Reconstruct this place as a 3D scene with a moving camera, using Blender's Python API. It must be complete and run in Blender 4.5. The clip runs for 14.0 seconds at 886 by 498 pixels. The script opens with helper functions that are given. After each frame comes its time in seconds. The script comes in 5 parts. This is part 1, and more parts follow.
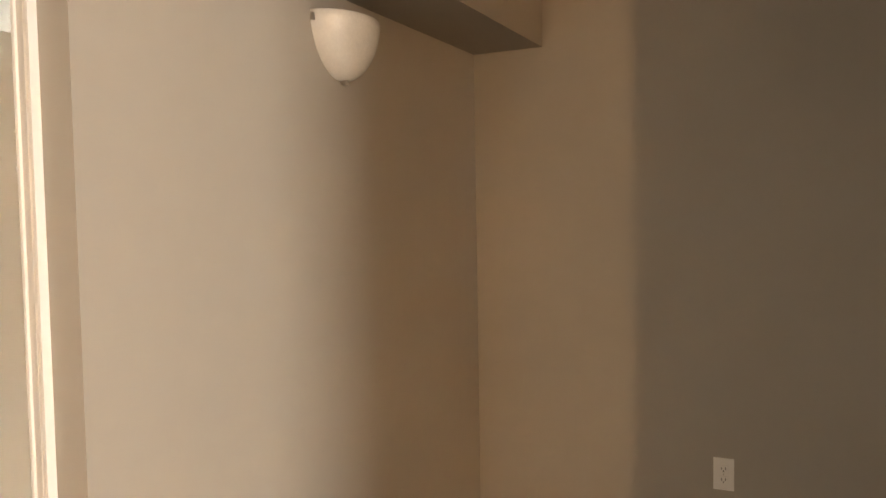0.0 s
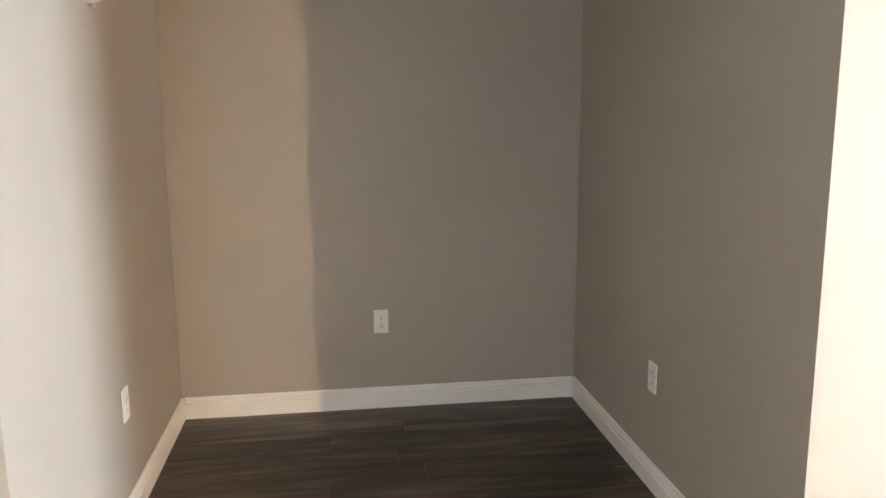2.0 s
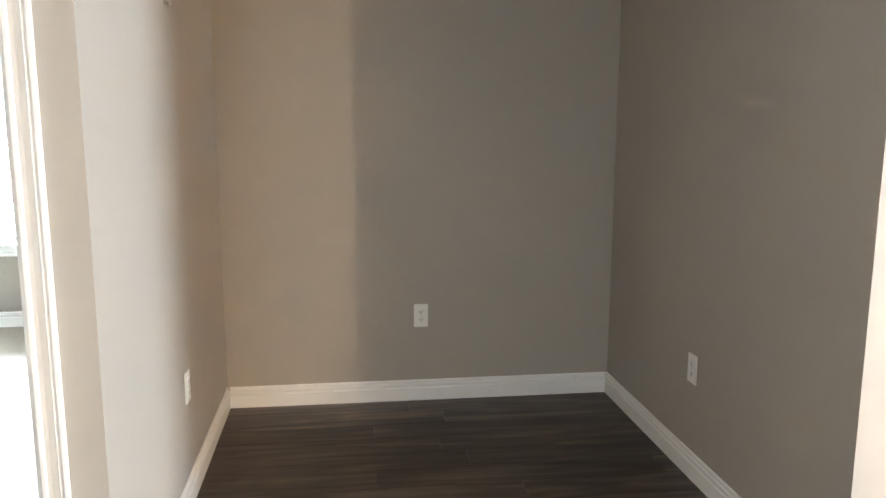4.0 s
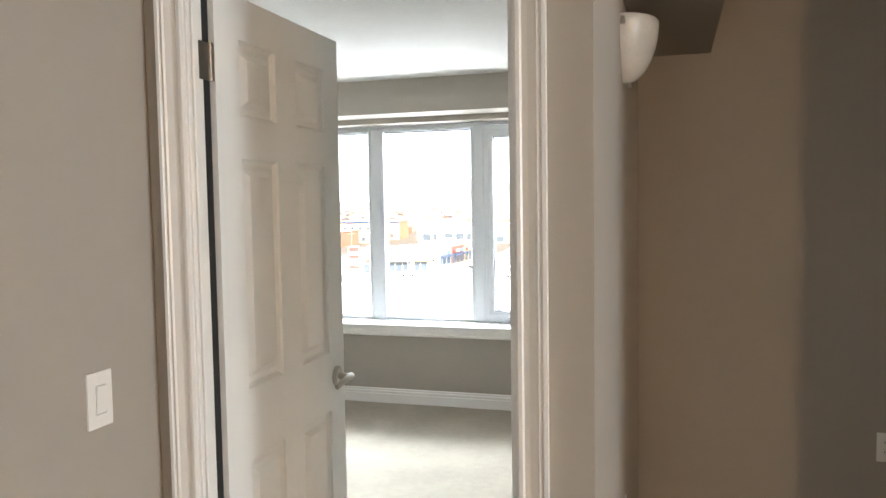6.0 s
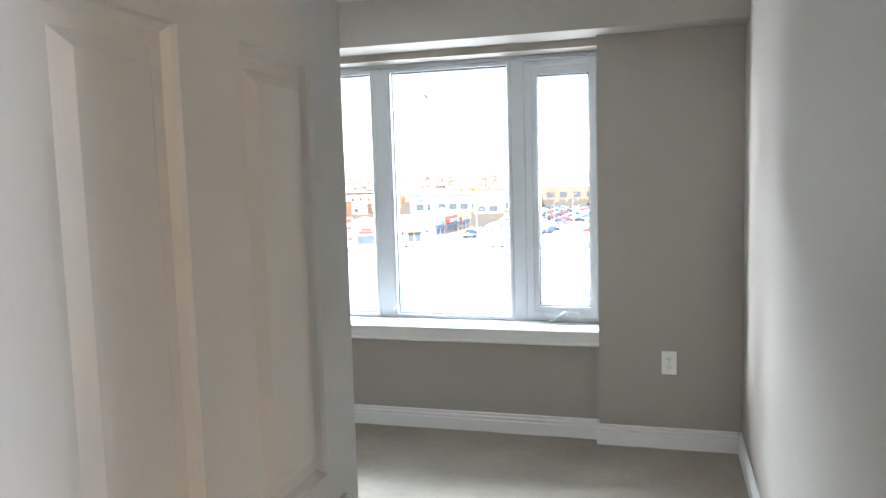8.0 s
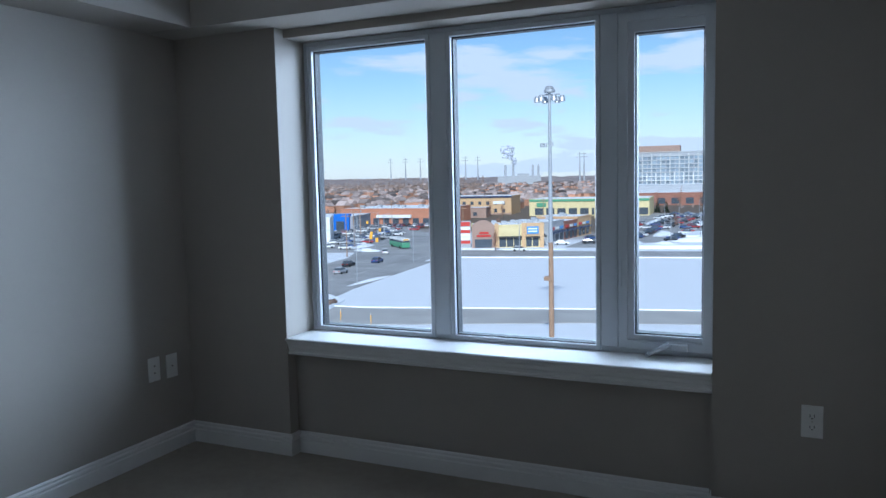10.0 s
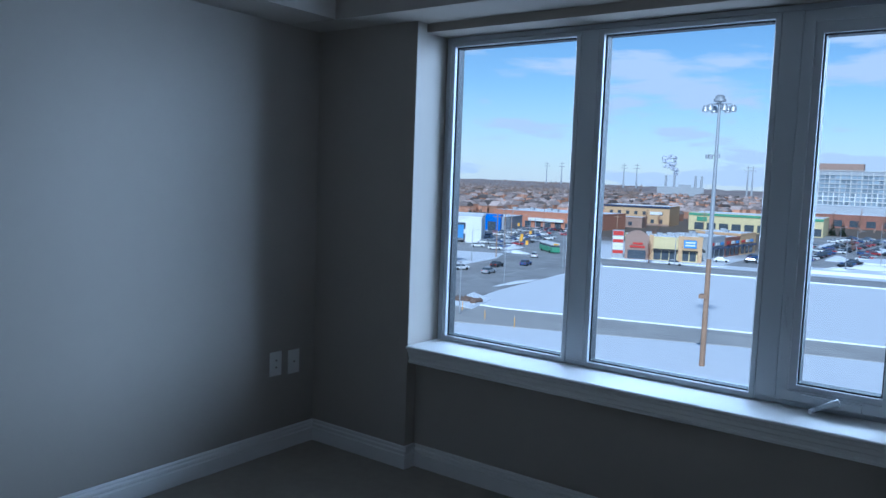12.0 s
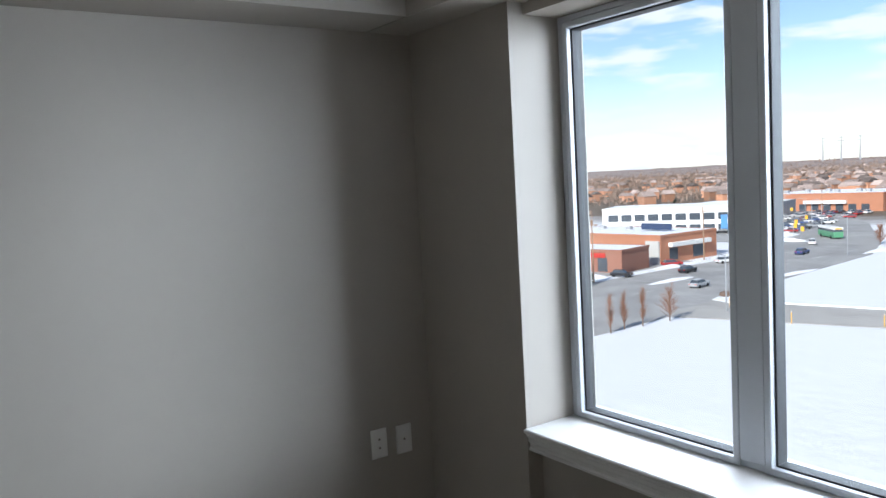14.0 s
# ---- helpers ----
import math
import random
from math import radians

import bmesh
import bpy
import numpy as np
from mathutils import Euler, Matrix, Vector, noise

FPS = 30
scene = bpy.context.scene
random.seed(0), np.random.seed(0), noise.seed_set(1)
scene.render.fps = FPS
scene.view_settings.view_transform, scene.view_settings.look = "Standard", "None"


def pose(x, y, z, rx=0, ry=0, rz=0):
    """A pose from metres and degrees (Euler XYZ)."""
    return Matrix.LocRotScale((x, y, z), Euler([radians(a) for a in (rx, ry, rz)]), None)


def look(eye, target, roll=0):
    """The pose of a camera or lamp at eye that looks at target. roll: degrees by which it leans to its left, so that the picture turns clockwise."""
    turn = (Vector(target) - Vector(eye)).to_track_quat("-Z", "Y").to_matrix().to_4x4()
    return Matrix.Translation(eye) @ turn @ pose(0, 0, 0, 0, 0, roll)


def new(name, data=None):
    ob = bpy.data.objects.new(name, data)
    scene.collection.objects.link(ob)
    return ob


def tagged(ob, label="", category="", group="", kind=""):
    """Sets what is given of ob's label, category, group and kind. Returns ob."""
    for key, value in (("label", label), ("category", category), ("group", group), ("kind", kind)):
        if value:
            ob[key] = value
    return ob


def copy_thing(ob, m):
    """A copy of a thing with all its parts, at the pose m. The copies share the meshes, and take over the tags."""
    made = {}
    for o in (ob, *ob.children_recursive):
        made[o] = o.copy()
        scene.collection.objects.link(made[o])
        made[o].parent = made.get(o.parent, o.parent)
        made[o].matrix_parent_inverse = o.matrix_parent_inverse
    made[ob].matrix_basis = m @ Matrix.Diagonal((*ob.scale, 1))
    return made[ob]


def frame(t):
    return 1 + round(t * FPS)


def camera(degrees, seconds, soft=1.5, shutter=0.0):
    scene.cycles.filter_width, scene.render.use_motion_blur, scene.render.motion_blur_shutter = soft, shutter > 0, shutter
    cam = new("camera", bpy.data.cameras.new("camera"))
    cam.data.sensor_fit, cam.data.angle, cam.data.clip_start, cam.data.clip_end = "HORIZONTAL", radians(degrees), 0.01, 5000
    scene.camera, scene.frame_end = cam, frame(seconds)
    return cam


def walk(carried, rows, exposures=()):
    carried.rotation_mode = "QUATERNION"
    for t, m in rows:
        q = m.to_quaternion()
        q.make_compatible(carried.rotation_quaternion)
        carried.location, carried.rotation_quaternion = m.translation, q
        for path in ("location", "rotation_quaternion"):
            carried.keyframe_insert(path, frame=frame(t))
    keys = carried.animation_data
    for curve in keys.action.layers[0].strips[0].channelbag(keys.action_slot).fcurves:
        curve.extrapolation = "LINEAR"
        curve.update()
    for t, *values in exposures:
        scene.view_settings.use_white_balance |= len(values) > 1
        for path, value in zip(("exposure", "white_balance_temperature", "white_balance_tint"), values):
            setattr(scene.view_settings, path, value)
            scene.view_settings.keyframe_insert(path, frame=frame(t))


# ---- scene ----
cam = camera(60.1, 14.0, soft=1.5)
PATH = [
    (0, (1.335, 0.291, 1.468), (0.445, 2.079, 1.368), -1.0),
    (0.5, (1.131, -0.005, 1.478), (0.785, 1.956, 1.295), -0.3),
    (1, (1.079, -0.23, 1.518), (0.949, 1.746, 1.235), -0.9),
    (1.5, (0.934, -0.372, 1.498), (1.053, 1.599, 1.182), -0.9),
    (2, (0.795, -0.493, 1.51), (1.068, 1.456, 1.157), -0.4),
    (2.5, (0.732, -0.544, 1.499), (1.013, 1.406, 1.155), 0.3),
    (2.7, (0.715, -0.56, 1.494), (1.002, 1.392, 1.166), 0.3),
    (4.8, (0.49, -0.593, 1.45), (0.664, 1.373, 1.124), -0.2),
    (5, (0.45, -0.577, 1.482), (0.533, 1.397, 1.171), -0.6),
    (5.5, (0.309, -0.482, 1.495), (0.031, 1.487, 1.286), -0.8),
    (6, (0.151, -0.221, 1.51), (-0.423, 1.69, 1.385), -0.9),
    (6.5, (-0.048, 0.043, 1.489), (-0.695, 1.931, 1.358), -2.0),
    (7, (-0.262, 0.347, 1.488), (-0.877, 2.242, 1.321), -3.0),
    (7.5, (-0.383, 0.706, 1.467), (-0.945, 2.615, 1.264), -2.4),
    (7.7, (-0.414, 0.83, 1.469), (-0.96, 2.743, 1.267), -1.8),
    (9.8, (-0.463, 1.937, 1.397), (-1.27, 3.755, 1.189), -1.4),
    (10, (-0.463, 1.955, 1.385), (-1.309, 3.758, 1.2), -1.3),
    (10.5, (-0.467, 1.984, 1.373), (-1.343, 3.776, 1.223), -1.1),
    (11, (-0.454, 1.988, 1.387), (-1.357, 3.767, 1.245), -1.4),
    (11.5, (-0.47, 2.023, 1.401), (-1.453, 3.758, 1.239), -0.1),
    (12, (-0.525, 2.224, 1.407), (-1.705, 3.828, 1.224), 2.1),
    (12.5, (-0.574, 2.477, 1.444), (-2.053, 3.81, 1.258), 1.2),
    (13, (-0.568, 2.735, 1.415), (-2.309, 3.706, 1.251), -0.6),
    (13.5, (-0.609, 2.97, 1.423), (-2.391, 3.864, 1.259), -2.1),
    (14, (-0.699, 3.278, 1.517), (-2.34, 4.408, 1.341), -3.2),
]
walk(cam, [(t, look(eye, target, roll)) for t, eye, target, roll in PATH],
     exposures=[(0.0, 3.1, 8400, 15), (0.6, 4.0, 6600, 9), (2.0, 3.9, 6200, 8), (2.6, 3.75, 6250, 7), (4.8, 3.85, 5850, 6), (5.5, 3.1, 6250, 7), (6.0, 2.6, 6600, 9), (6.5, 2.5, 6450, 10), (7.0, 2.35, 6450, 9), (7.7, 2.4, 6250, 9),
                (9.8, 0.0, 5200, 8.5), (11.5, -0.1, 5000, 8.5), (12.1, -0.35, 4600, 6), (12.6, -0.6, 4600, 5), (13.1, 0.5, 6000, 10), (13.5, 1.0, 6500, 10), (14.0, 0.45, 6150, 12)])

# ---- world and light ----
world = bpy.data.worlds.new("sky_world")
scene.world = world
world.use_nodes = True


def build_world():
    nt = world.node_tree
    nt.nodes.clear()
    out = nt.nodes.new("ShaderNodeOutputWorld")
    bg = nt.nodes.new("ShaderNodeBackground")
    sky = nt.nodes.new("ShaderNodeTexSky")
    sky.sky_type = "NISHITA"
    sky.sun_disc = False
    sky.sun_elevation = radians(SUN_EL)
    sky.sun_rotation = radians(SUN_ROT)
    sky.altitude = 100
    sky.dust_density = 0.1
    sky.ozone_density = 1.6
    bg.inputs["Strength"].default_value = 0.11
    # broken winter clouds, laid out over the whole dome
    co = nt.nodes.new("ShaderNodeTexCoord")
    sep = nt.nodes.new("ShaderNodeSeparateXYZ")
    nt.links.new(co.outputs["Generated"], sep.inputs[0])
    div = nt.nodes.new("ShaderNodeVectorMath")
    div.operation = "MULTIPLY"
    div.inputs[1].default_value = (6.5, 6.5, 30.0)
    nt.links.new(co.outputs["Generated"], div.inputs[0])
    ns = nt.nodes.new("ShaderNodeTexNoise")
    ns.inputs["Scale"].default_value = 1.0
    ns.inputs["Detail"].default_value = 7.0
    ns.inputs["Roughness"].default_value = 0.52
    nt.links.new(div.outputs[0], ns.inputs["Vector"])
    ramp = nt.nodes.new("ShaderNodeValToRGB")
    ramp.color_ramp.elements[0].position = 0.50
    ramp.color_ramp.elements[0].color = (0, 0, 0, 1)
    ramp.color_ramp.elements[1].position = 0.60
    ramp.color_ramp.elements[1].color = (0.95, 0.95, 0.95, 1)
    # thicker low down, thinning out towards the zenith
    bank = nt.nodes.new("ShaderNodeMapRange")
    bank.inputs["From Min"].default_value, bank.inputs["From Max"].default_value = 0.05, 0.30
    bank.inputs["To Min"].default_value, bank.inputs["To Max"].default_value = 0.035, -0.06
    nt.links.new(sep.outputs["Z"], bank.inputs["Value"])
    dens = nt.nodes.new("ShaderNodeMath")
    dens.operation = "ADD"
    nt.links.new(ns.outputs["Fac"], dens.inputs[0])
    nt.links.new(bank.outputs[0], dens.inputs[1])
    nt.links.new(dens.outputs[0], ramp.inputs["Fac"])
    mix = nt.nodes.new("ShaderNodeMix")
    mix.data_type = "RGBA"
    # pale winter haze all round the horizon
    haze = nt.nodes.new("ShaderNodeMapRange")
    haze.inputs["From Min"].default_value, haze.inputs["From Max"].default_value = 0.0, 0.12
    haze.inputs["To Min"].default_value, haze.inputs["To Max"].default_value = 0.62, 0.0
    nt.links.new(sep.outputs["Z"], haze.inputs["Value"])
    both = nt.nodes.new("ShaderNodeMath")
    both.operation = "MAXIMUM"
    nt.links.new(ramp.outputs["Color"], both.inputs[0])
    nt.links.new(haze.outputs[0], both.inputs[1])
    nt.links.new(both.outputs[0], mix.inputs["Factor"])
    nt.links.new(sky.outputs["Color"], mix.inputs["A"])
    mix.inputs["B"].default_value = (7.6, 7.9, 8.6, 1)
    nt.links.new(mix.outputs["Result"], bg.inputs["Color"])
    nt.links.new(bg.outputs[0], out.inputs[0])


SUN_EL, SUN_ROT = 32.0, 163.0
build_world()

sun = new("sun", bpy.data.lights.new("sun", "SUN"))
sun.data.energy, sun.data.angle, sun.data.color = 4.9, radians(1.8), (1.0, 0.93, 0.82)
SUN_DIR = Vector((math.sin(radians(SUN_ROT)) * math.cos(radians(SUN_EL)), math.cos(radians(SUN_ROT)) * math.cos(radians(SUN_EL)), math.sin(radians(SUN_EL))))
sun.matrix_world = look(SUN_DIR * 50, (0, 0, 0))


def area_lamp(name, eye, target, sx, sy, watts, colour):
    ob = new(name, bpy.data.lights.new(name, "AREA"))
    ob.data.shape, ob.data.size, ob.data.size_y, ob.data.energy, ob.data.color = "RECTANGLE", sx, sy, watts, colour
    ob.matrix_world = look(eye, target)
    return ob


# the sky's light at the bedroom window: from both sides, from above, and from the snow below
area_lamp("window_skylight_east", (0.95, 8.9, 2.0), (-3.4, 3.3, 1.2), 3.4, 2.8, 510, (0.80, 0.90, 1.0))
area_lamp("window_skylight_west", (-7.2, 7.0, 2.0), (0.0, 4.2, 1.2), 2.2, 2.6, 430, (0.90, 0.94, 1.0))
area_lamp("window_skylight", (-3.0, 9.2, 3.95), (-0.9, 3.0, 0.6), 5.0, 1.2, 490, (0.83, 0.92, 1.0))
area_lamp("window_snowlight", (-1.77, 8.2, -2.2), (-1.77, 4.2, 2.0), 3.0, 1.4, 90, (0.92, 0.96, 1.0))
# daylight in the living room's side window opening and the lit ceiling lamp of the kitchen end
area_lamp("window_daylight", (5.97, -0.50, 1.35), (0, -0.50, 1.30), 1.1, 1.7, 34, (0.86, 0.93, 1.0))
# unseen fill lamp added behind the viewpoint to brighten the den
area_lamp("den_fill_light", (-0.1, -3.97, 1.2), (1.4, 0, 1.2), 1.6, 1.9, 5.2, (1.0, 0.97, 0.92))
kitchen_glow = new("kitchen_glow", bpy.data.lights.new("kitchen_glow", "POINT"))
kitchen_glow.data.energy, kitchen_glow.data.color, kitchen_glow.data.shadow_soft_size = 52, (1.0, 0.69, 0.42), 0.08
kitchen_glow.location = (5.30, -3.55, 2.05)


# ---- materials ----
def nodes_of(name):
    m = bpy.data.materials.new(name)
    m.use_nodes = True
    nt = m.node_tree
    return m, nt, nt.nodes["Principled BSDF"]


def material(name, rgb, rough=0.5, metal=0.0, vary=0.06, scale=6.0, bump=0.0, bump_scale=200.0, spec=0.5, island=0.0, obrand=0.0, stretch=(1, 1, 1)):
    """Paint, metal, stone or plastic with variation at two scales and a fine relief."""
    m, nt, b = nodes_of(name)
    b.inputs["Roughness"].default_value, b.inputs["Metallic"].default_value = rough, metal
    b.inputs["Specular IOR Level"].default_value = spec
    co = nt.nodes.new("ShaderNodeTexCoord")
    mp = nt.nodes.new("ShaderNodeMapping")
    mp.inputs["Scale"].default_value = stretch
    nt.links.new(co.outputs["Object"], mp.inputs["Vector"])
    big, small = nt.nodes.new("ShaderNodeTexNoise"), nt.nodes.new("ShaderNodeTexNoise")
    big.inputs["Scale"].default_value, small.inputs["Scale"].default_value = scale, scale * 9
    big.inputs["Detail"].default_value, small.inputs["Detail"].default_value = 4, 5
    for n in (big, small):
        nt.links.new(mp.outputs[0], n.inputs["Vector"])
    add = nt.nodes.new("ShaderNodeMath")
    add.operation = "MULTIPLY_ADD"
    nt.links.new(small.outputs["Fac"], add.inputs[0])
    add.inputs[1].default_value = 0.5
    nt.links.new(big.outputs["Fac"], add.inputs[2])
    rng = nt.nodes.new("ShaderNodeMapRange")
    rng.inputs["From Min"].default_value, rng.inputs["From Max"].default_value = 0.45, 1.05
    rng.inputs["To Min"].default_value, rng.inputs["To Max"].default_value = 1 - vary, 1 + vary
    nt.links.new(add.outputs[0], rng.inputs["Value"])
    value = rng.outputs[0]
    for amount, node, socket in ((island, "ShaderNodeNewGeometry", "Random Per Island"), (obrand, "ShaderNodeObjectInfo", "Random")):
        if amount:
            src = nt.nodes.new(node)
            r2 = nt.nodes.new("ShaderNodeMapRange")
            r2.inputs["To Min"].default_value, r2.inputs["To Max"].default_value = 1 - amount, 1 + amount
            nt.links.new(src.outputs[socket], r2.inputs["Value"])
            mu = nt.nodes.new("ShaderNodeMath")
            mu.operation = "MULTIPLY"
            nt.links.new(value, mu.inputs[0])
            nt.links.new(r2.outputs[0], mu.inputs[1])
            value = mu.outputs[0]
    hsv = nt.nodes.new("ShaderNodeHueSaturation")
    hsv.inputs["Color"].default_value = (*rgb, 1)
    nt.links.new(value, hsv.inputs["Value"])
    nt.links.new(hsv.outputs[0], b.inputs["Base Color"])
    if bump:
        fine = nt.nodes.new("ShaderNodeTexNoise")
        fine.inputs["Scale"].default_value, fine.inputs["Detail"].default_value = bump_scale, 3
        nt.links.new(mp.outputs[0], fine.inputs["Vector"])
        bp = nt.nodes.new("ShaderNodeBump")
        bp.inputs["Strength"].default_value, bp.inputs["Distance"].default_value = bump, 0.004
        nt.links.new(fine.outputs["Fac"], bp.inputs["Height"])
        nt.links.new(bp.outputs[0], b.inputs["Normal"])
    return m


def wood_floor_material():
    m, nt, b = nodes_of("dark_laminate")
    co = nt.nodes.new("ShaderNodeTexCoord")
    info = nt.nodes.new("ShaderNodeObjectInfo")
    off = nt.nodes.new("ShaderNodeVectorMath")
    off.operation = "MULTIPLY_ADD"
    comb = nt.nodes.new("ShaderNodeCombineXYZ")
    for i in range(3):
        nt.links.new(info.outputs["Random"], comb.inputs[i])
    nt.links.new(comb.outputs[0], off.inputs[0])
    off.inputs[1].default_value = (37, 53, 11)
    nt.links.new(co.outputs["Object"], off.inputs[2])
    mp = nt.nodes.new("ShaderNodeMapping")
    mp.inputs["Scale"].default_value = (1.1, 10, 4)
    nt.links.new(off.outputs[0], mp.inputs["Vector"])
    n1 = nt.nodes.new("ShaderNodeTexNoise")
    n1.inputs["Scale"].default_value, n1.inputs["Detail"].default_value, n1.inputs["Distortion"].default_value = 1.6, 9, 0.7
    nt.links.new(mp.outputs[0], n1.inputs["Vector"])
    ramp = nt.nodes.new("ShaderNodeValToRGB")
    e = ramp.color_ramp.elements
    e[0].position, e[0].color = 0.32, (0.014, 0.010, 0.007, 1)
    e[1].position, e[1].color = 0.72, (0.16, 0.115, 0.082, 1)
    mid = e.new(0.5)
    mid.color = (0.060, 0.043, 0.031, 1)
    nt.links.new(n1.outputs["Fac"], ramp.inputs["Fac"])
    hsv = nt.nodes.new("ShaderNodeHueSaturation")
    r2 = nt.nodes.new("ShaderNodeMapRange")
    r2.inputs["To Min"].default_value, r2.inputs["To Max"].default_value = 0.7, 1.3
    nt.links.new(info.outputs["Random"], r2.inputs["Value"])
    nt.links.new(r2.outputs[0], hsv.inputs["Value"])
    nt.links.new(ramp.outputs[0], hsv.inputs["Color"])
    nt.links.new(hsv.outputs[0], b.inputs["Base Color"])
    b.inputs["Roughness"].default_value = 0.42
    bp = nt.nodes.new("ShaderNodeBump")
    bp.inputs["Strength"].default_value, bp.inputs["Distance"].default_value = 0.25, 0.002
    nt.links.new(n1.outputs["Fac"], bp.inputs["Height"])
    nt.links.new(bp.outputs[0], b.inputs["Normal"])
    return m


def glass_material():
    m, nt, b = nodes_of("window_glass")
    nt.nodes.remove(b)
    out = nt.nodes["Material Output"]
    tr, gl, mix = nt.nodes.new("ShaderNodeBsdfTransparent"), nt.nodes.new("ShaderNodeBsdfGlossy"), nt.nodes.new("ShaderNodeMixShader")
    fr = nt.nodes.new("ShaderNodeFresnel")
    fr.inputs["IOR"].default_value = 1.25
    tr.inputs["Color"].default_value = (0.93, 0.95, 0.95, 1)
    gl.inputs["Roughness"].default_value = 0.02
    nt.links.new(fr.outputs[0], mix.inputs[0])
    nt.links.new(tr.outputs[0], mix.inputs[1])
    nt.links.new(gl.outputs[0], mix.inputs[2])
    nt.links.new(mix.outputs[0], out.inputs["Surface"])
    return m


PAINT = material("beige_wall_paint", (0.39, 0.357, 0.311), 0.62, vary=0.025, scale=1.5, bump=0.10, bump_scale=260, spec=0.35)
CEILING = material("textured_white_ceiling", (0.76, 0.76, 0.75), 0.85, vary=0.04, scale=3, bump=0.8, bump_scale=150, spec=0.2)
TRIM = material("white_semi_gloss_trim", (0.80, 0.79, 0.77), 0.32, vary=0.02, scale=5, bump=0.04, bump_scale=120)
DOOR = material("white_door_paint", (0.80, 0.80, 0.79), 0.36, vary=0.02, scale=4, bump=0.10, bump_scale=120, stretch=(1, 1, 0.08))
VINYL = material("white_vinyl", (0.60, 0.625, 0.66), 0.34, vary=0.015, scale=4)
PLASTIC = material("white_plate_plastic", (0.82, 0.81, 0.78), 0.3, vary=0.015, scale=30)
DARK = material("dark_slot", (0.03, 0.03, 0.03), 0.6, scale=50)
# for the window gaskets and the painted shade in the door's hinge gap
GASKET_AND_SHADE = material("black_gasket_and_gap_shade", (0.012, 0.012, 0.013), 0.6, scale=50)
HINGE = material("dull_nickel", (0.26, 0.245, 0.23), 0.36, metal=1.0, vary=0.08, scale=40)
NICKEL = material("satin_nickel", (0.52, 0.49, 0.45), 0.28, metal=1.0, vary=0.05, scale=40)
ALABASTER = material("frosted_alabaster_glass", (0.74, 0.72, 0.68), 0.25, vary=0.10, scale=14)
CARPET = material("beige_carpet", (0.39, 0.35, 0.29), 0.95, vary=0.13, scale=2.2, bump=1.0, bump_scale=420, spec=0.1)
SUBFLOOR = material("laminate_underlay", (0.02, 0.016, 0.012), 0.8, scale=5)
LAMINATE = wood_floor_material()
GLASS = glass_material()


# ---- mesh helpers ----
def box_into(bm, x0, y0, z0, x1, y1, z1):
    v = [bm.verts.new((x, y, z)) for x in (x0, x1) for y in (y0, y1) for z in (z0, z1)]
    for q in ((0, 1, 3, 2), (4, 6, 7, 5), (0, 4, 5, 1), (2, 3, 7, 6), (0, 2, 6, 4), (1, 5, 7, 3)):
        bm.faces.new([v[i] for i in q])
    return v


def boxes(*bounds):
    bm = bmesh.new()
    for b in bounds:
        box_into(bm, *b)
    return bm


def soft_box(x0, y0, z0, x1, y1, z1, r=0.003, seg=2):
    bm = boxes((x0, y0, z0, x1, y1, z1))
    bmesh.ops.bevel(bm, geom=bm.edges[:], offset=r, segments=seg, profile=0.7, affect="EDGES")
    return bm


def mesh_of(name, bm, mat, smooth=False):
    bmesh.ops.recalc_face_normals(bm, faces=bm.faces[:])
    me = bpy.data.meshes.new(name)
    bm.to_mesh(me)
    bm.free()
    me.materials.append(mat)
    if smooth:
        me.polygons.foreach_set("use_smooth", [True] * len(me.polygons))
    return me


def part(name, bm, mat, parent, label="", smooth=False):
    ob = new(name, mesh_of(name, bm, mat, smooth))
    ob.parent = parent
    if label:
        tagged(ob, label)
    return ob


def thing(name, label, category, at=(0, 0, 0), rz=0, group="", kind=""):
    ob = new(name)
    ob.matrix_world = pose(*at, 0, 0, rz)
    ob.empty_display_size = 0.1
    return tagged(ob, label, category, group, kind)


def solid(name, bm, mat, label, category, kind="structure", smooth=False, at=None, group=""):
    ob = new(name, mesh_of(name, bm, mat, smooth))
    if at:
        ob.location = at
    return tagged(ob, label, category, group, kind)


def cyl_into(bm, p, q, r0, r1=None, seg=12):
    """A tapered rod from p to q."""
    p, q = Vector(p), Vector(q)
    r1 = r0 if r1 is None else r1
    m = (q - p).to_track_quat("Z", "Y").to_matrix()
    a, b = [], []
    for i in range(seg):
        c = Vector((math.cos(2 * math.pi * i / seg), math.sin(2 * math.pi * i / seg), 0))
        a.append(bm.verts.new(p + m @ (c * r0)))
        b.append(bm.verts.new(q + m @ (c * r1)))
    for i in range(seg):
        j = (i + 1) % seg
        bm.faces.new((a[i], a[j], b[j], b[i]))
    bm.faces.new(a[::-1])
    bm.faces.new(b)


def rods(*spec, seg=12):
    bm = bmesh.new()
    for s in spec:
        cyl_into(bm, *s, seg=seg)
    return bm


def extrude_profile(profile, p, q, inward):
    """A moulding: the profile (depth off the wall, height) run from p to q on the floor plan; inward points off the wall."""
    bm = bmesh.new()
    rings = []
    for e in (p, q):
        rings.append([bm.verts.new((e[0] + inward[0] * d, e[1] + inward[1] * d, h)) for d, h in profile])
    n = len(profile)
    for i in range(n):
        j = (i + 1) % n
        bm.faces.new((rings[0][i], rings[0][j], rings[1][j], rings[1][i]))
    bm.faces.new(rings[0][::-1])
    bm.faces.new(rings[1])
    return bm


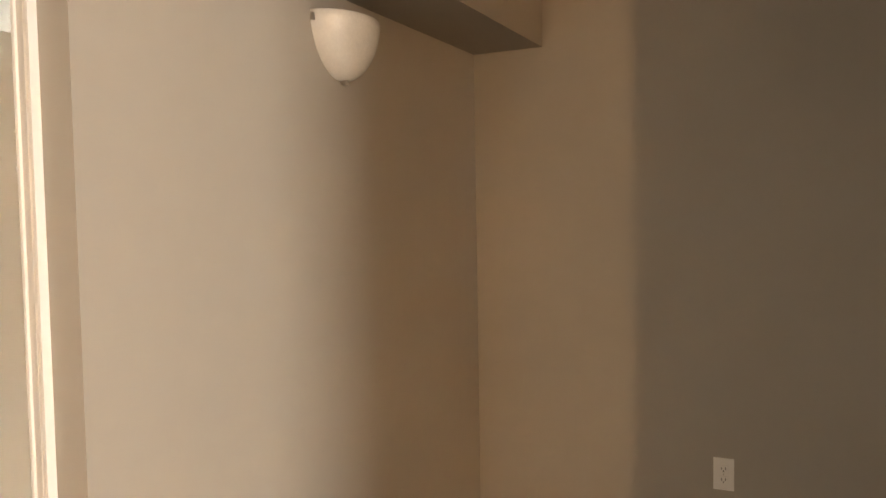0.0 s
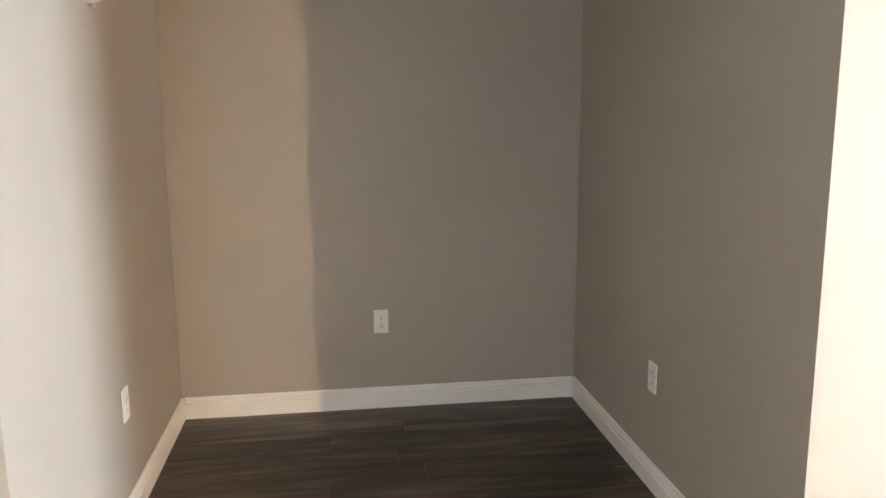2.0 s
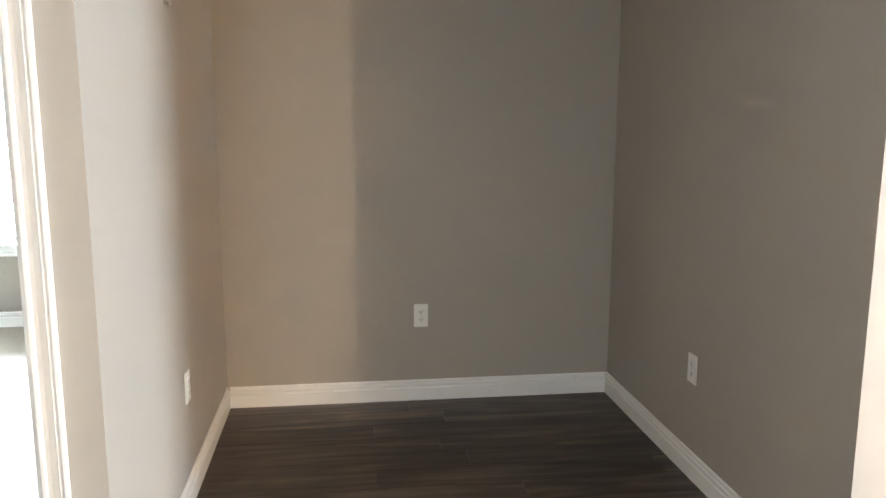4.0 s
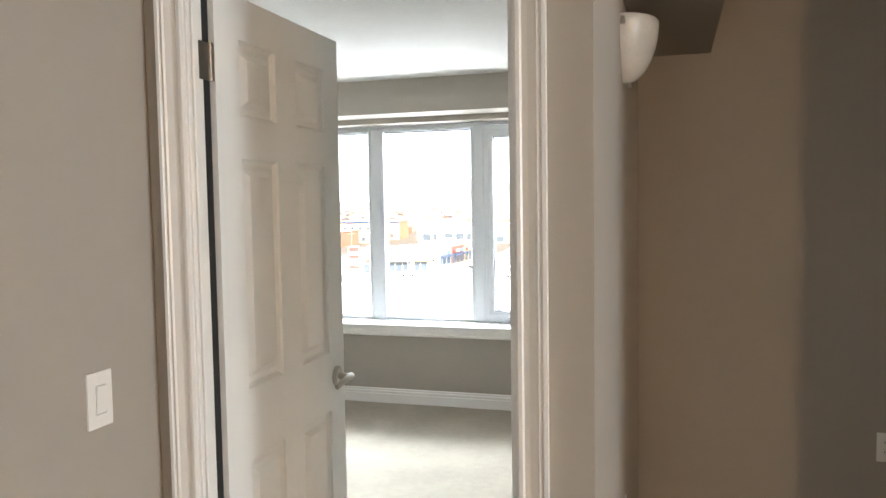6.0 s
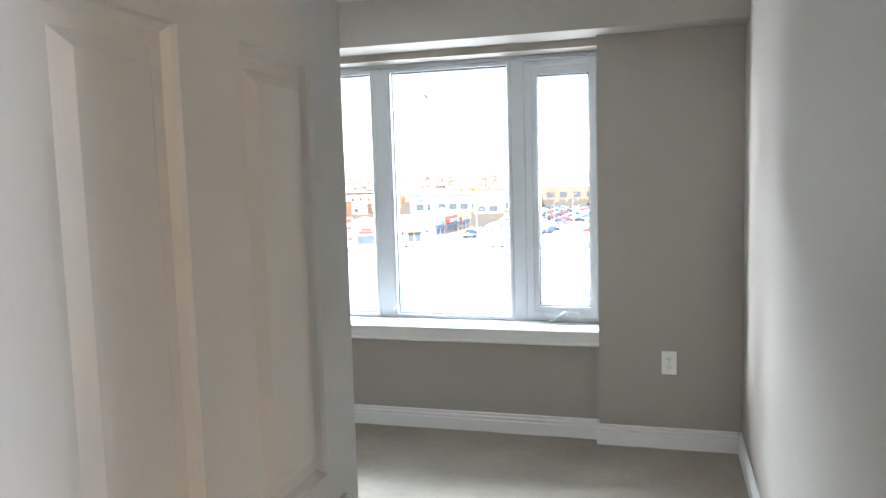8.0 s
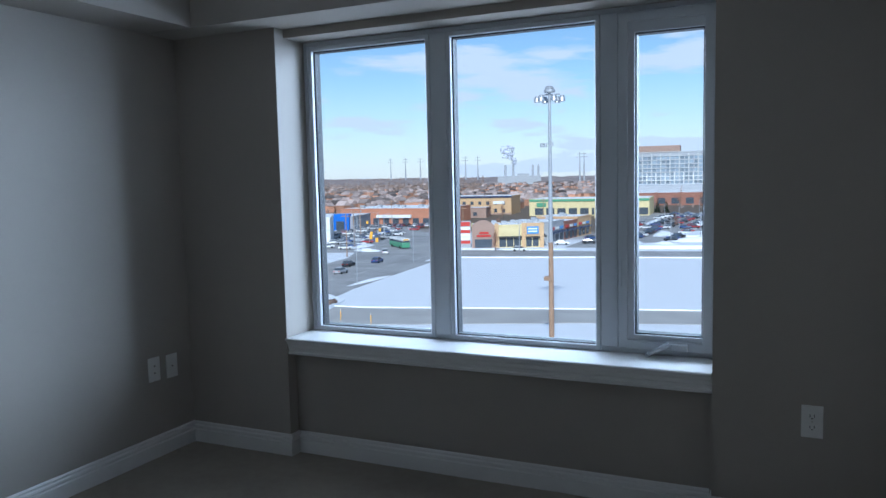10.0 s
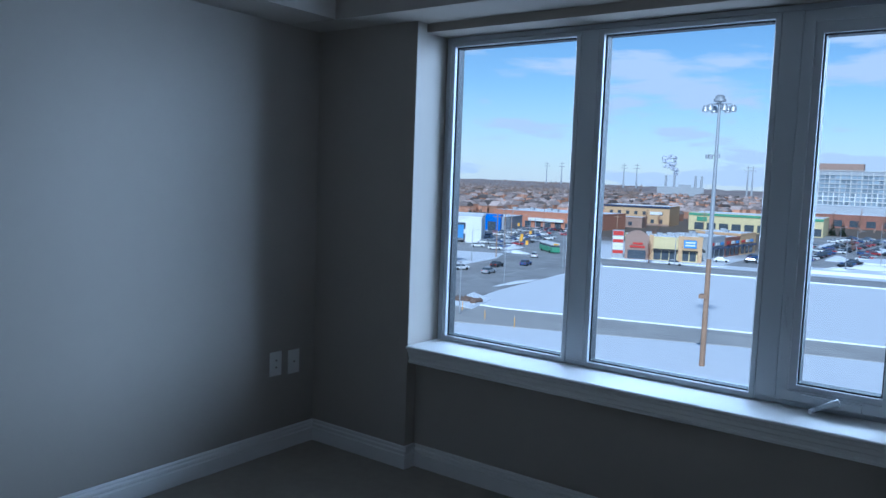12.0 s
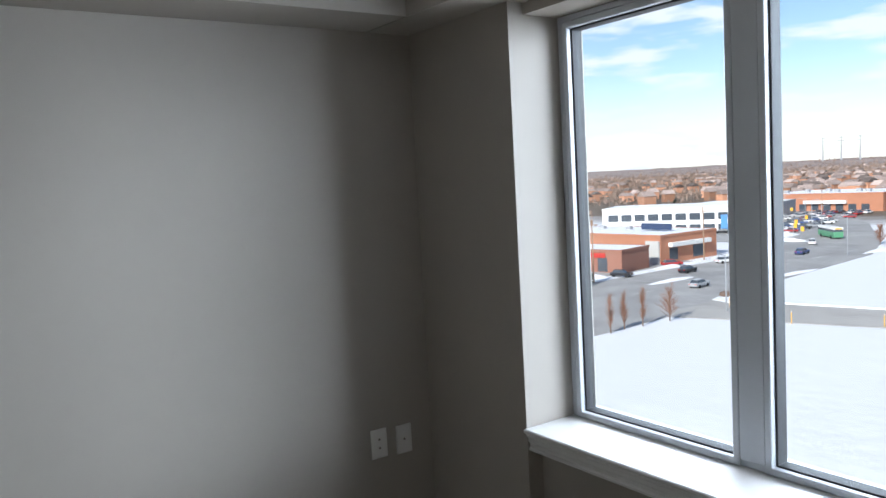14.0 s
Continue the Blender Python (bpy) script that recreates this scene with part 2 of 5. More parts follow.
# ---- large structure ----
CEIL = 2.36
XL, XR = -3.42, -0.06      # bedroom side walls
YD0, YD1 = 1.335, 1.388     # door wall
YB = 3.295                 # alcove back wall
XA = 2.03                  # alcove right wall
YP, YR, YW = 5.04, 5.11, 5.26   # piers, recess under the window, window frame front
JL, JR = -0.925, -0.166     # door jambs
WX0, WX1, WZ0, WZ1 = -2.785, -0.765, 0.595, 2.085
OUT = 5.40

solid("wall_alcove_left", boxes((XR, YD0, 0, 0, 5.30, CEIL)), PAINT, "beige painted wall between the den and the bedroom", "wall")
solid("wall_alcove_back", boxes((0.002, YB, 0, XA + 0.1, YB + 0.1, CEIL)), PAINT, "beige painted back wall of the den", "wall")
corner = bmesh.new()
plan = [(XA, 1.28), (6.1, 1.28), (6.1, 1.38), (XA + 0.1, 1.38), (XA + 0.1, YB - 0.002), (XA, YB - 0.002)]
low, high = [corner.verts.new((x, y, 0)) for x, y in plan], [corner.verts.new((x, y, CEIL)) for x, y in plan]
for i in range(6):
    corner.faces.new((low[i], low[(i + 1) % 6], high[(i + 1) % 6], high[i]))
corner.faces.new(low)
corner.faces.new(high)
solid("wall_alcove_right", corner, PAINT, "beige painted wall turning from the den into the living room", "wall")
solid("wall_door", boxes((-3.52, YD0, 0, JL - 0.022, YD1, CEIL), (JR + 0.022, YD0, 0, XR, YD1, CEIL), (JL - 0.022, YD0, 2.072, JR + 0.022, YD1, CEIL)),
      PAINT, "beige painted wall with the bedroom doorway", "wall")
solid("wall_hall_left", boxes((-1.14, -4.1, 0, -1.04, YD0 - 0.002, CEIL)), PAINT, "beige painted hall wall with a light switch", "wall")
# the opening in this unseen south wall is added to seat the fill lamp
solid("wall_living_south", boxes((-1.04, -4.1, 0, -0.95, -4.0, CEIL), (0.75, -4.1, 0, 6.1, -4.0, CEIL), (-0.95, -4.1, 0, 0.75, -4.0, 0.15), (-0.95, -4.1, 2.2, 0.75, -4.0, CEIL)), PAINT, "beige living room wall with an opening added for the fill lamp", "wall")
solid("wall_living_east", boxes((6.0, -4.0, 0, 6.1, -1.1, CEIL), (6.0, 0.1, 0, 6.1, 1.278, CEIL), (6.0, -1.1, 0, 6.1, 0.1, 0.45), (6.0, -1.1, 2.25, 6.1, 0.1, CEIL)), PAINT, "beige living room wall with a window opening", "wall")
# opaque panel added out of view to keep sun and sky out here
solid("window_light_block", soft_box(6.02, -1.1, 0.45, 6.06, 0.1, 2.25, 0.004), VINYL, "living room window closed by an added opaque white panel", "window")
# unseen opaque panel added to stop sunlight through the south opening
solid("south_light_block", soft_box(-0.95, -4.06, 0.15, 0.75, -4.02, 2.2, 0.004), VINYL, "unseen white panel closing the added south opening against the sun", "window")
solid("wall_bedroom_left", boxes((XL - 0.1, YD1 + 0.002, 0, XL, OUT, CEIL)), PAINT, "greige painted bedroom wall with cable plates", "wall")
solid("wall_window", boxes((XL, YP, 0, WX0, OUT, CEIL), (WX1, YP, 0, XR - 0.002, OUT, CEIL), (WX0, YR, 0, WX1, OUT, WZ0), (WX0, YR, WZ1, WX1, OUT, CEIL)),
      PAINT, "greige painted window wall with two shallow piers", "wall")
solid("floor_den", boxes((-1.04, -4.0, -0.2, 6.0, YD0 + 0.02, -0.010), (0, YD0 + 0.02, -0.2, XA, YB, -0.010)), SUBFLOOR, "dark underlay of the laminate floor", "floor")


def carpet():
    bm = bmesh.new()
    nx, ny = 84, 92
    x0, x1, y0, y1 = XL, XR, YD0 + 0.02, YR + 0.0
    rows = []
    for j in range(ny + 1):
        rows.append([])
        for i in range(nx + 1):
            x, y = x0 + (x1 - x0) * i / nx, y0 + (y1 - y0) * j / ny
            z = 0.0035 * noise.noise((x * 5, y * 5, 0)) + 0.002 * noise.noise((x * 17, y * 17, 3))
            rows[-1].append(bm.verts.new((x, y, z)))
    for j in range(ny):
        for i in range(nx):
            bm.faces.new((rows[j][i], rows[j][i + 1], rows[j + 1][i + 1], rows[j + 1][i]))
    solid("floor_bedroom", bm, CARPET, "beige cut-pile bedroom carpet with faint vacuum marks", "carpet", smooth=True)


carpet()
solid("floor_slab", boxes((-3.52, YD0 + 0.02, -0.25, 0.0, OUT, -0.012)), SUBFLOOR, "floor slab under the bedroom carpet", "floor")
solid("ceiling", boxes((-3.52, -4.1, CEIL + 0.001, 6.1, OUT, CEIL + 0.2)), CEILING, "white stippled ceiling", "ceiling")
solid("bulkhead_window", boxes((XL, 4.84, 2.125, XR, YP - 0.002, CEIL), (WX0 + 0.002, YP - 0.002, 2.125, WX1 - 0.002, YR, CEIL)), PAINT, "painted drywall bulkhead above the window", "bulkhead")
solid("bulkhead_left", boxes((XL, YD1 + 0.002, 2.127, -3.118, 4.838, CEIL)), PAINT, "painted drywall bulkhead along the bedroom wall", "bulkhead")
solid("bulkhead_alcove", boxes((0.002, 1.75, 2.125, 0.305, YB - 0.002, CEIL)), PAINT, "painted drywall bulkhead in the den", "bulkhead")

BASE = [(0, 0), (0.016, 0), (0.016, 0.066), (0.010, 0.071), (0.010, 0.075), (0.014, 0.079), (0.0135, 0.088), (0.007, 0.093), (0.007, 0.098), (0.010, 0.102), (0.006, 0.110), (0, 0.110)]


def baseboards():
    e = 0.015
    runs = [((0, YD0, ), (0, YB), (1, 0)), ((e, YB), (XA - e, YB), (0, -1)), ((XA, YB), (XA, 1.28 - e), (-1, 0)), ((XA, 1.28), (6, 1.28), (0, -1)),
            ((-1.04, YD0 - 0.02), (-1.04, -4), (1, 0)), ((-0.093, YD0), (0.015, YD0), (0, -1)),
            ((XR, 5.04), (XR, YD1), (-1, 0)), ((XR - e, YP), (WX1 - e, YP), (0, -1)), ((WX1, YP), (WX1, YR), (-1, 0)), ((WX1 - e, YR), (WX0 + e, YR), (0, -1)),
            ((WX0, YR), (WX0, YP), (1, 0)), ((WX0 + e, YP), (XL + e, YP), (0, -1)), ((XL, YP), (XL, YD1), (1, 0)), ((XL + e, YD1), (-1.02, YD1), (0, 1))]
    for p, q, n in runs:
        solid("baseboard", extrude_profile(BASE, p, q, n), TRIM, "white moulded baseboard at the foot of the wall", "baseboard")


baseboards()


# ---- bedroom door ----
def casing_profile():
    # (across the board, proud of the wall)
    return [(0, 0), (0, 0.010), (0.006, 0.014), (0.014, 0.014), (0.018, 0.010), (0.030, 0.011), (0.046, 0.015), (0.050, 0.019), (0.053, 0.016), (0.057, 0.016), (0.060, 0.021), (0.068, 0.021), (0.068, 0)]


def casing(name, x_in, sign, y_wall, out, z1, frame_thing):
    """An upright casing board: from its inner edge x_in outwards along sign."""
    bm = bmesh.new()
    prof = casing_profile()
    a = [bm.verts.new((x_in + sign * u, y_wall + out * d, 0)) for u, d in prof]
    b = [bm.verts.new((x_in + sign * u, y_wall + out * d, z1 + u)) for u, d in prof]
    n = len(prof)
    for i in range(n):
        j = (i + 1) % n
        bm.faces.new((a[i], a[j], b[j], b[i]))
    bm.faces.new(a)
    bm.faces.new(b)
    part(name, bm, TRIM, frame_thing)


def head_casing(x0, x1, y_wall, out, z1, frame_thing):
    bm = bmesh.new()
    prof = casing_profile()
    a = [bm.verts.new((x0 - u, y_wall + out * d, z1 + u)) for u, d in prof]
    b = [bm.verts.new((x1 + u, y_wall + out * d, z1 + u)) for u, d in prof]
    n = len(prof)
    for i in range(n):
        j = (i + 1) % n
        bm.faces.new((a[i], a[j], b[j], b[i]))
    bm.faces.new(a)
    bm.faces.new(b)
    part("head_casing", bm, TRIM, frame_thing)


def door_frame():
    fr = thing("door_frame", "white moulded door casing and jambs around the bedroom doorway", "door frame", ((JL + JR) / 2, YD0, 0), kind="structure")
    inv = fr.matrix_world.inverted()
    y0, y1 = YD0 - 0.004, YD1 + 0.004
    part("jamb", soft_box(JL - 0.02, y0, 0, JL, y1, 2.05, 0.0015, 1), TRIM, fr)
    part("jamb", soft_box(JR, y0, 0, JR + 0.02, y1, 2.05, 0.0015, 1), TRIM, fr)
    part("head_jamb", soft_box(JL - 0.02, y0, 2.051, JR + 0.02, y1, 2.071, 0.0015, 1), TRIM, fr)
    part("door_stop", soft_box(JL, YD0 + 0.008, 0, JL + 0.008, YD0 + 0.030, 2.04, 0.002, 1), TRIM, fr)
    part("door_stop", soft_box(JR - 0.008, YD0 + 0.008, 0, JR, YD0 + 0.030, 2.04, 0.002, 1), TRIM, fr)
    part("head_stop", soft_box(JL + 0.001, YD0 + 0.008, 2.040, JR - 0.001, YD0 + 0.030, 2.050, 0.002, 1), TRIM, fr)
    # black strip added in place of the shadow between jamb and leaf
    part("hinge_gap_shade", boxes((JL - 0.016, YD1 + 0.0045, 0.01, JL - 0.001, YD1 + 0.031, 2.04)), GASKET_AND_SHADE, fr, "black strip standing in for the shadow in the hinge-side gap")
    part("strike_plate", soft_box(JR - 0.0015, YD0 + 0.033, 0.90, JR, YD0 + 0.052, 0.98, 0.0005, 1), NICKEL, fr, "satin nickel strike plate")
    for y_wall, out in ((YD0 - 0.0005, -1), (YD1 + 0.0005, 1)):
        casing("casing", JL - 0.006, -1, y_wall, out, 2.056, fr)
        casing("casing", JR + 0.006, 1, y_wall, out, 2.056, fr)
        head_casing(JL - 0.006, JR + 0.006, y_wall, out, 2.056, fr)
    for c in fr.children:
        c.matrix_parent_inverse = inv


def door_leaf():
    W, H, T = 0.711, 2.025, 0.035
    d = thing("door_1", "white six-panel bedroom door standing wide open", "door", (JL + 0.012, 1.424, 0.014), 90, kind="structure")
    # local x runs from the hinge to the latch, local y is the thickness (0 faces the doorway), z up
    cols = [(0.107, 0.296), (0.415, 0.604)]
    rws = [(0.235, 0.820), (1.010, 1.612), (1.720, 1.915)]
    xs = sorted({0, W, *[v for c in cols for v in c]})
    zs = sorted({0, H, *[v for c in rws for v in c]})
    bm = bmesh.new()
    fields = []
    for y, s in ((0.0, 1), (T, -1)):
        grid = [[bm.verts.new((x, y, z)) for z in zs] for x in xs]
        for i in range(len(xs) - 1):
            for j in range(len(zs) - 1):
                q = (grid[i][j], grid[i + 1][j], grid[i + 1][j + 1], grid[i][j + 1])
                if (xs[i], xs[i + 1]) in cols and (zs[j], zs[j + 1]) in rws:
                    inner = []
                    for ins, dep in ((0.002, 0.007), (0.010, 0.0145), (0.026, 0.0145)):
                        x0, x1, z0, z1 = xs[i] + ins, xs[i + 1] - ins, zs[j] + ins, zs[j + 1] - ins
                        inner.append([bm.verts.new((x, y + s * dep, z)) for x, z in ((x0, z0), (x1, z0), (x1, z1), (x0, z1))])
                    prev = list(q)
                    for ring in inner:
                        for k in range(4):
                            bm.faces.new((prev[k], prev[(k + 1) % 4], ring[(k + 1) % 4], ring[k]))
                        prev = ring
                    bm.faces.new(prev)
                    fields.append((xs[i] + 0.026, xs[i + 1] - 0.026, zs[j] + 0.026, zs[j + 1] - 0.026, y, s))
                else:
                    bm.faces.new(q)
    bmesh.ops.remove_doubles(bm, verts=bm.verts[:], dist=1e-5)
    edge = [e for e in bm.edges if len(e.link_faces) == 1]
    a = [e for e in edge if all(abs(v.co.y) < 1e-6 for v in e.verts)]
    b = [e for e in edge if all(abs(v.co.y - T) < 1e-6 for v in e.verts)]
    bmesh.ops.bridge_loops(bm, edges=a + b)
    part("leaf", bm, DOOR, d)
    for x0, x1, z0, z1, y, s in fields:
        pb = bmesh.new()
        lo = [pb.verts.new((x, y + s * 0.0150, z)) for x, z in ((x0, z0), (x1, z0), (x1, z1), (x0, z1))]
        hi = [pb.verts.new((x, y + s * 0.003, z)) for x, z in ((x0 + 0.018, z0 + 0.018), (x1 - 0.018, z0 + 0.018), (x1 - 0.018, z1 - 0.018), (x0 + 0.018, z1 - 0.018))]
        for k in range(4):
            pb.faces.new((lo[k], lo[(k + 1) % 4], hi[(k + 1) % 4], hi[k]))
        pb.faces.new(hi)
        pb.faces.new(lo[::-1])
        part("panel", pb, DOOR, d)
    for s, y in ((-1, 0.0), (1, T)):
        rose = part("rose", rods(((0.650, y, 0.925), (0.650, y + s * 0.006, 0.925), 0.033, 0.033), ((0.650, y + s * 0.006, 0.925), (0.650, y + s * 0.011, 0.925), 0.031, 0.026), seg=28), NICKEL, d, "round satin nickel rose")
        hb = rods(((0.650, y + s * 0.008, 0.925), (0.650, y + s * 0.052, 0.925), 0.011, 0.010), seg=16)
        prev = Vector((0.655, y + s * 0.050, 0.925))
        for k in range(1, 9):
            u = k / 8
            nxt = Vector((0.655 - 0.115 * u, y + s * (0.050 + 0.010 * math.sin(u * 3.1)), 0.925 + 0.006 * math.sin(u * 3.1) - 0.010 * u * u))
            cyl_into(hb, prev, nxt, 0.012 - 0.003 * (u - 0.125), 0.012 - 0.003 * u, seg=12)
            prev = nxt
        part("lever_handle", hb, NICKEL, d, "curved satin nickel lever", smooth=False)
    part("latch_plate", soft_box(W, 0.006, 0.895, W + 0.0015, 0.029, 0.952, 0.0005, 1), NICKEL, d, "satin nickel latch plate")
    for z in (0.26, 1.84):
        hg = boxes((-0.0018, 0.002, z - 0.045, 0.0, 0.030, z + 0.045))
        cyl_into(hg, (-0.010, 0.006, z - 0.046), (-0.010, 0.006, z + 0.046), 0.0065, seg=12)
        box_into(hg, -0.052, 0.0085, z - 0.045, -0.010, 0.0115, z + 0.045)
        hinge = part("hinge", hg, HINGE, d, "dull nickel butt hinge")
        for zz in (-0.03, 0.0, 0.03):
            part("screw", rods(((-0.0018, 0.016, z + zz), (-0.003, 0.016, z + zz), 0.004, 0.003), seg=8), DARK, hinge)


door_frame()
door_leaf()


# ---- window ----
def ring_frame(x0, x1, z0, z1, w, y0, y1):
    """A rectangular frame of bars, mitred into one mesh."""
    bm = bmesh.new()
    rect = [(x0, z0), (x1, z0), (x1, z1), (x0, z1)]
    inn = [(x0 + w, z0 + w), (x1 - w, z0 + w), (x1 - w, z1 - w), (x0 + w, z1 - w)]
    vs = {}
    for tag, pts in (("o", rect), ("i", inn)):
        for y in (y0, y1):
            vs[tag, y] = [bm.verts.new((x, y, z)) for x, z in pts]
    for k in range(4):
        j = (k + 1) % 4
        bm.faces.new((vs["o", y0][k], vs["o", y0][j], vs["i", y0][j], vs["i", y0][k]))
        bm.faces.new((vs["o", y1][k], vs["i", y1][k], vs["i", y1][j], vs["o", y1][j]))
        bm.faces.new((vs["o", y0][k], vs["o", y1][k], vs["o", y1][j], vs["o", y0][j]))
        bm.faces.new((vs["i", y0][k], vs["i", y0][j], vs["i", y1][j], vs["i", y1][k]))
    bmesh.ops.bevel(bm, geom=[e for e in bm.edges], offset=0.0025, segments=1, affect="EDGES")
    return bm


def window():
    w = thing("window_1", "white vinyl three-light window with a crank casement", "window", ((WX0 + WX1) / 2, YW, WZ0), kind="structure")
    inv = w.matrix_world.inverted()
    lights = [(-2.730, -2.088), (-1.957, -1.278)]
    z0, z1 = 0.630, 2.037
    part("window_frame", ring_frame(WX0 + 0.001, WX1 - 0.001, WZ0 + 0.012, WZ1 - 0.001, 0.022, YW + 0.012, YW + 0.11), VINYL, w)
    part("mullion", soft_box(-2.064, YW + 0.006, WZ0 + 0.034, -1.981, YW + 0.105, WZ1 - 0.024, 0.004), VINYL, w)
    part("mullion", soft_box(-1.254, YW + 0.006, WZ0 + 0.034, -1.180, YW + 0.105, WZ1 - 0.024, 0.004), VINYL, w)
    for x0, x1 in lights:
        sash = part("sash", ring_frame(x0 - 0.023, x1 + 0.023, z0 - 0.022, z1 + 0.023, 0.022, YW + 0.004, YW + 0.075), VINYL, w)
        part("gasket", ring_frame(x0 - 0.003, x1 + 0.003, z0 - 0.003, z1 + 0.003, 0.008, YW + 0.026, YW + 0.077), GASKET_AND_SHADE, sash)
        pane = part("pane", boxes((x0, YW + 0.033, z0, x1, YW + 0.037, z1)), GLASS, sash)
        pane.visible_shadow = False
    # casement light
    x0, x1, a, b = -1.109, -0.828, 0.690, 1.974
    sash = part("casement_sash", ring_frame(x0 - 0.068, x1 + 0.042, a - 0.062, b + 0.082, 0.0405, YW - 0.004, YW + 0.075), VINYL, w)
    part("sash_bead", boxes((x0 - 0.028, YW + 0.006, a - 0.022, x0, YW + 0.06, b + 0.042), (x1, YW + 0.006, a - 0.022, x1 + 0.003, YW + 0.06, b + 0.042),
                            (x0, YW + 0.006, a - 0.022, x1, YW + 0.06, a), (x0, YW + 0.006, b, x1, YW + 0.06, b + 0.042)), VINYL, sash)
    part("gasket", ring_frame(x0 - 0.001, x1 + 0.001, a - 0.001, b + 0.001, 0.007, YW + 0.022, YW + 0.077), GASKET_AND_SHADE, sash)
    pane = part("pane", boxes((x0, YW + 0.030, a, x1, YW + 0.034, b)), GLASS, sash)
    pane.visible_shadow = False
    crank = part("crank_base", soft_box(-1.085, YW - 0.024, 0.630, -0.885, YW - 0.004, 0.664, 0.006), VINYL, w, "white crank operator housing")
    part("crank_handle", rods(((-0.965, YW - 0.022, 0.652), (-0.965, YW - 0.044, 0.655), 0.014, 0.012), ((-0.955, YW - 0.042, 0.668), (-1.035, YW - 0.050, 0.622), 0.011, 0.008), ((-1.035, YW - 0.046, 0.624), (-1.043, YW - 0.072, 0.620), 0.010, 0.008)), VINYL, crank, "folding white crank handle")
    part("sash_lock", soft_box(-0.800, YW - 0.016, 0.93, -0.785, YW - 0.004, 1.05, 0.004), VINYL, w, "white casement lock lever")
    part("sash_lock", soft_box(-1.170, YW - 0.012, 0.90, -1.160, YW + 0.006, 1.02, 0.003), VINYL, w, "slim white keeper strip")
    for c in w.children:
        c.matrix_parent_inverse = inv
    # sill board with a moulded apron
    bm = bmesh.new()
    prof = [(YW + 0.03, 0.606), (YP - 0.012, 0.606), (YP - 0.017, 0.603), (YP - 0.018, 0.597), (YP - 0.014, 0.591), (YP - 0.006, 0.588), (YP - 0.005, 0.578), (YP + 0.002, 0.572), (YP + 0.004, 0.556), (YP + 0.010, 0.550), (YP + 0.012, 0.536), (YP + 0.006, 0.531), (YP + 0.006, 0.523), (YP + 0.012, 0.519), (YR - 0.001, 0.519), (YR - 0.001, 0.594), (YW + 0.03, 0.596)]
    ends = [[bm.verts.new((x, y, z)) for y, z in prof] for x in (WX0 + 0.002, WX1 - 0.002)]
    n = len(prof)
    for i in range(n):
        bm.faces.new((ends[0][i], ends[0][(i + 1) % n], ends[1][(i + 1) % n], ends[1][i]))
    bm.faces.new(ends[0])
    bm.faces.new(ends[1])
    solid("window_sill", bm, TRIM, "white painted window sill with a moulded apron", "window sill")


window()


# ---- plates, switch and sconce ----
def wall_plate(name, label, at, rz, style):
    """A screwed cover plate; local y points out of the wall."""
    p = thing(name, label, "light switch" if style == "rocker" else "wall outlet", at, rz, group="" if style == "rocker" else "wall plates")
    part("plate", soft_box(-0.037, 0, -0.061, 0.037, 0.006, 0.061, 0.0025), PLASTIC, p)
    if style == "duplex":
        for z in (-0.021, 0.021):
            face = part("receptacle", soft_box(-0.017, 0.004, z - 0.014, 0.017, 0.0085, z + 0.014, 0.002), PLASTIC, p)
            part("slot", boxes((-0.0085, 0.008, z - 0.003, -0.0060, 0.0089, z + 0.007)), DARK, face)
            part("slot", boxes((0.0060, 0.008, z - 0.003, 0.0085, 0.0089, z + 0.006)), DARK, face)
            part("ground_hole", rods(((0, 0.008, z - 0.008), (0, 0.0089, z - 0.008), 0.0028), seg=10), DARK, face)
        part("screw", rods(((0, 0.005, 0), (0, 0.007, 0), 0.003, 0.0025), seg=10), NICKEL, p)
    elif style == "rocker":
        fr = part("rocker_frame", soft_box(-0.0175, 0.004, -0.034, 0.0175, 0.0075, 0.034, 0.0015), PLASTIC, p)
        rk = soft_box(-0.0145, 0.006, -0.031, 0.0145, 0.0115, 0.031, 0.002)
        for v in rk.verts:
            if v.co.y > 0.009:
                v.co.y += 0.0035 * v.co.z / 0.031
        part("rocker", rk, PLASTIC, fr)
        part("rocker_gap", boxes((-0.0150, 0.0070, -0.0315, 0.0150, 0.0078, 0.0315)), DARK, fr, "dark gap round the rocker")
        for z in (-0.048, 0.048):
            part("screw", rods(((0, 0.005, z), (0, 0.007, z), 0.003, 0.0025), seg=10), PLASTIC, p)
    else:
        zs = (0.0,) if style == "coax" else (-0.018, 0.018)
        for z in zs:
            part("jack", rods(((0, 0.005, z), (0, 0.009, z), 0.0055, 0.005), seg=12), NICKEL, p)
            part("jack_hole", rods(((0, 0.009, z), (0, 0.0095, z), 0.003), seg=10), DARK, p)
        for z in (-0.048, 0.048):
            part("screw", rods(((0, 0.005, z), (0, 0.007, z), 0.003, 0.0025), seg=10), PLASTIC, p)


wall_plate("wall_outlet", "white duplex outlet plate on the den's back wall", (1.004, YB, 0.46), 180, "duplex")
wall_plate("wall_outlet", "white duplex outlet plate on the den's side wall", (XA, 2.288, 0.458), 90, "duplex")
wall_plate("wall_outlet", "white duplex outlet plate beneath the wall sconce", (0, 2.328, 0.455), -90, "duplex")
wall_plate("wall_outlet", "white duplex outlet plate on the pier beside the window", (-0.412, YP, 0.453), 180, "duplex")
wall_plate("wall_outlet", "white duplex outlet plate on the long bedroom wall", (XL, 2.79, 0.435), -90, "duplex")
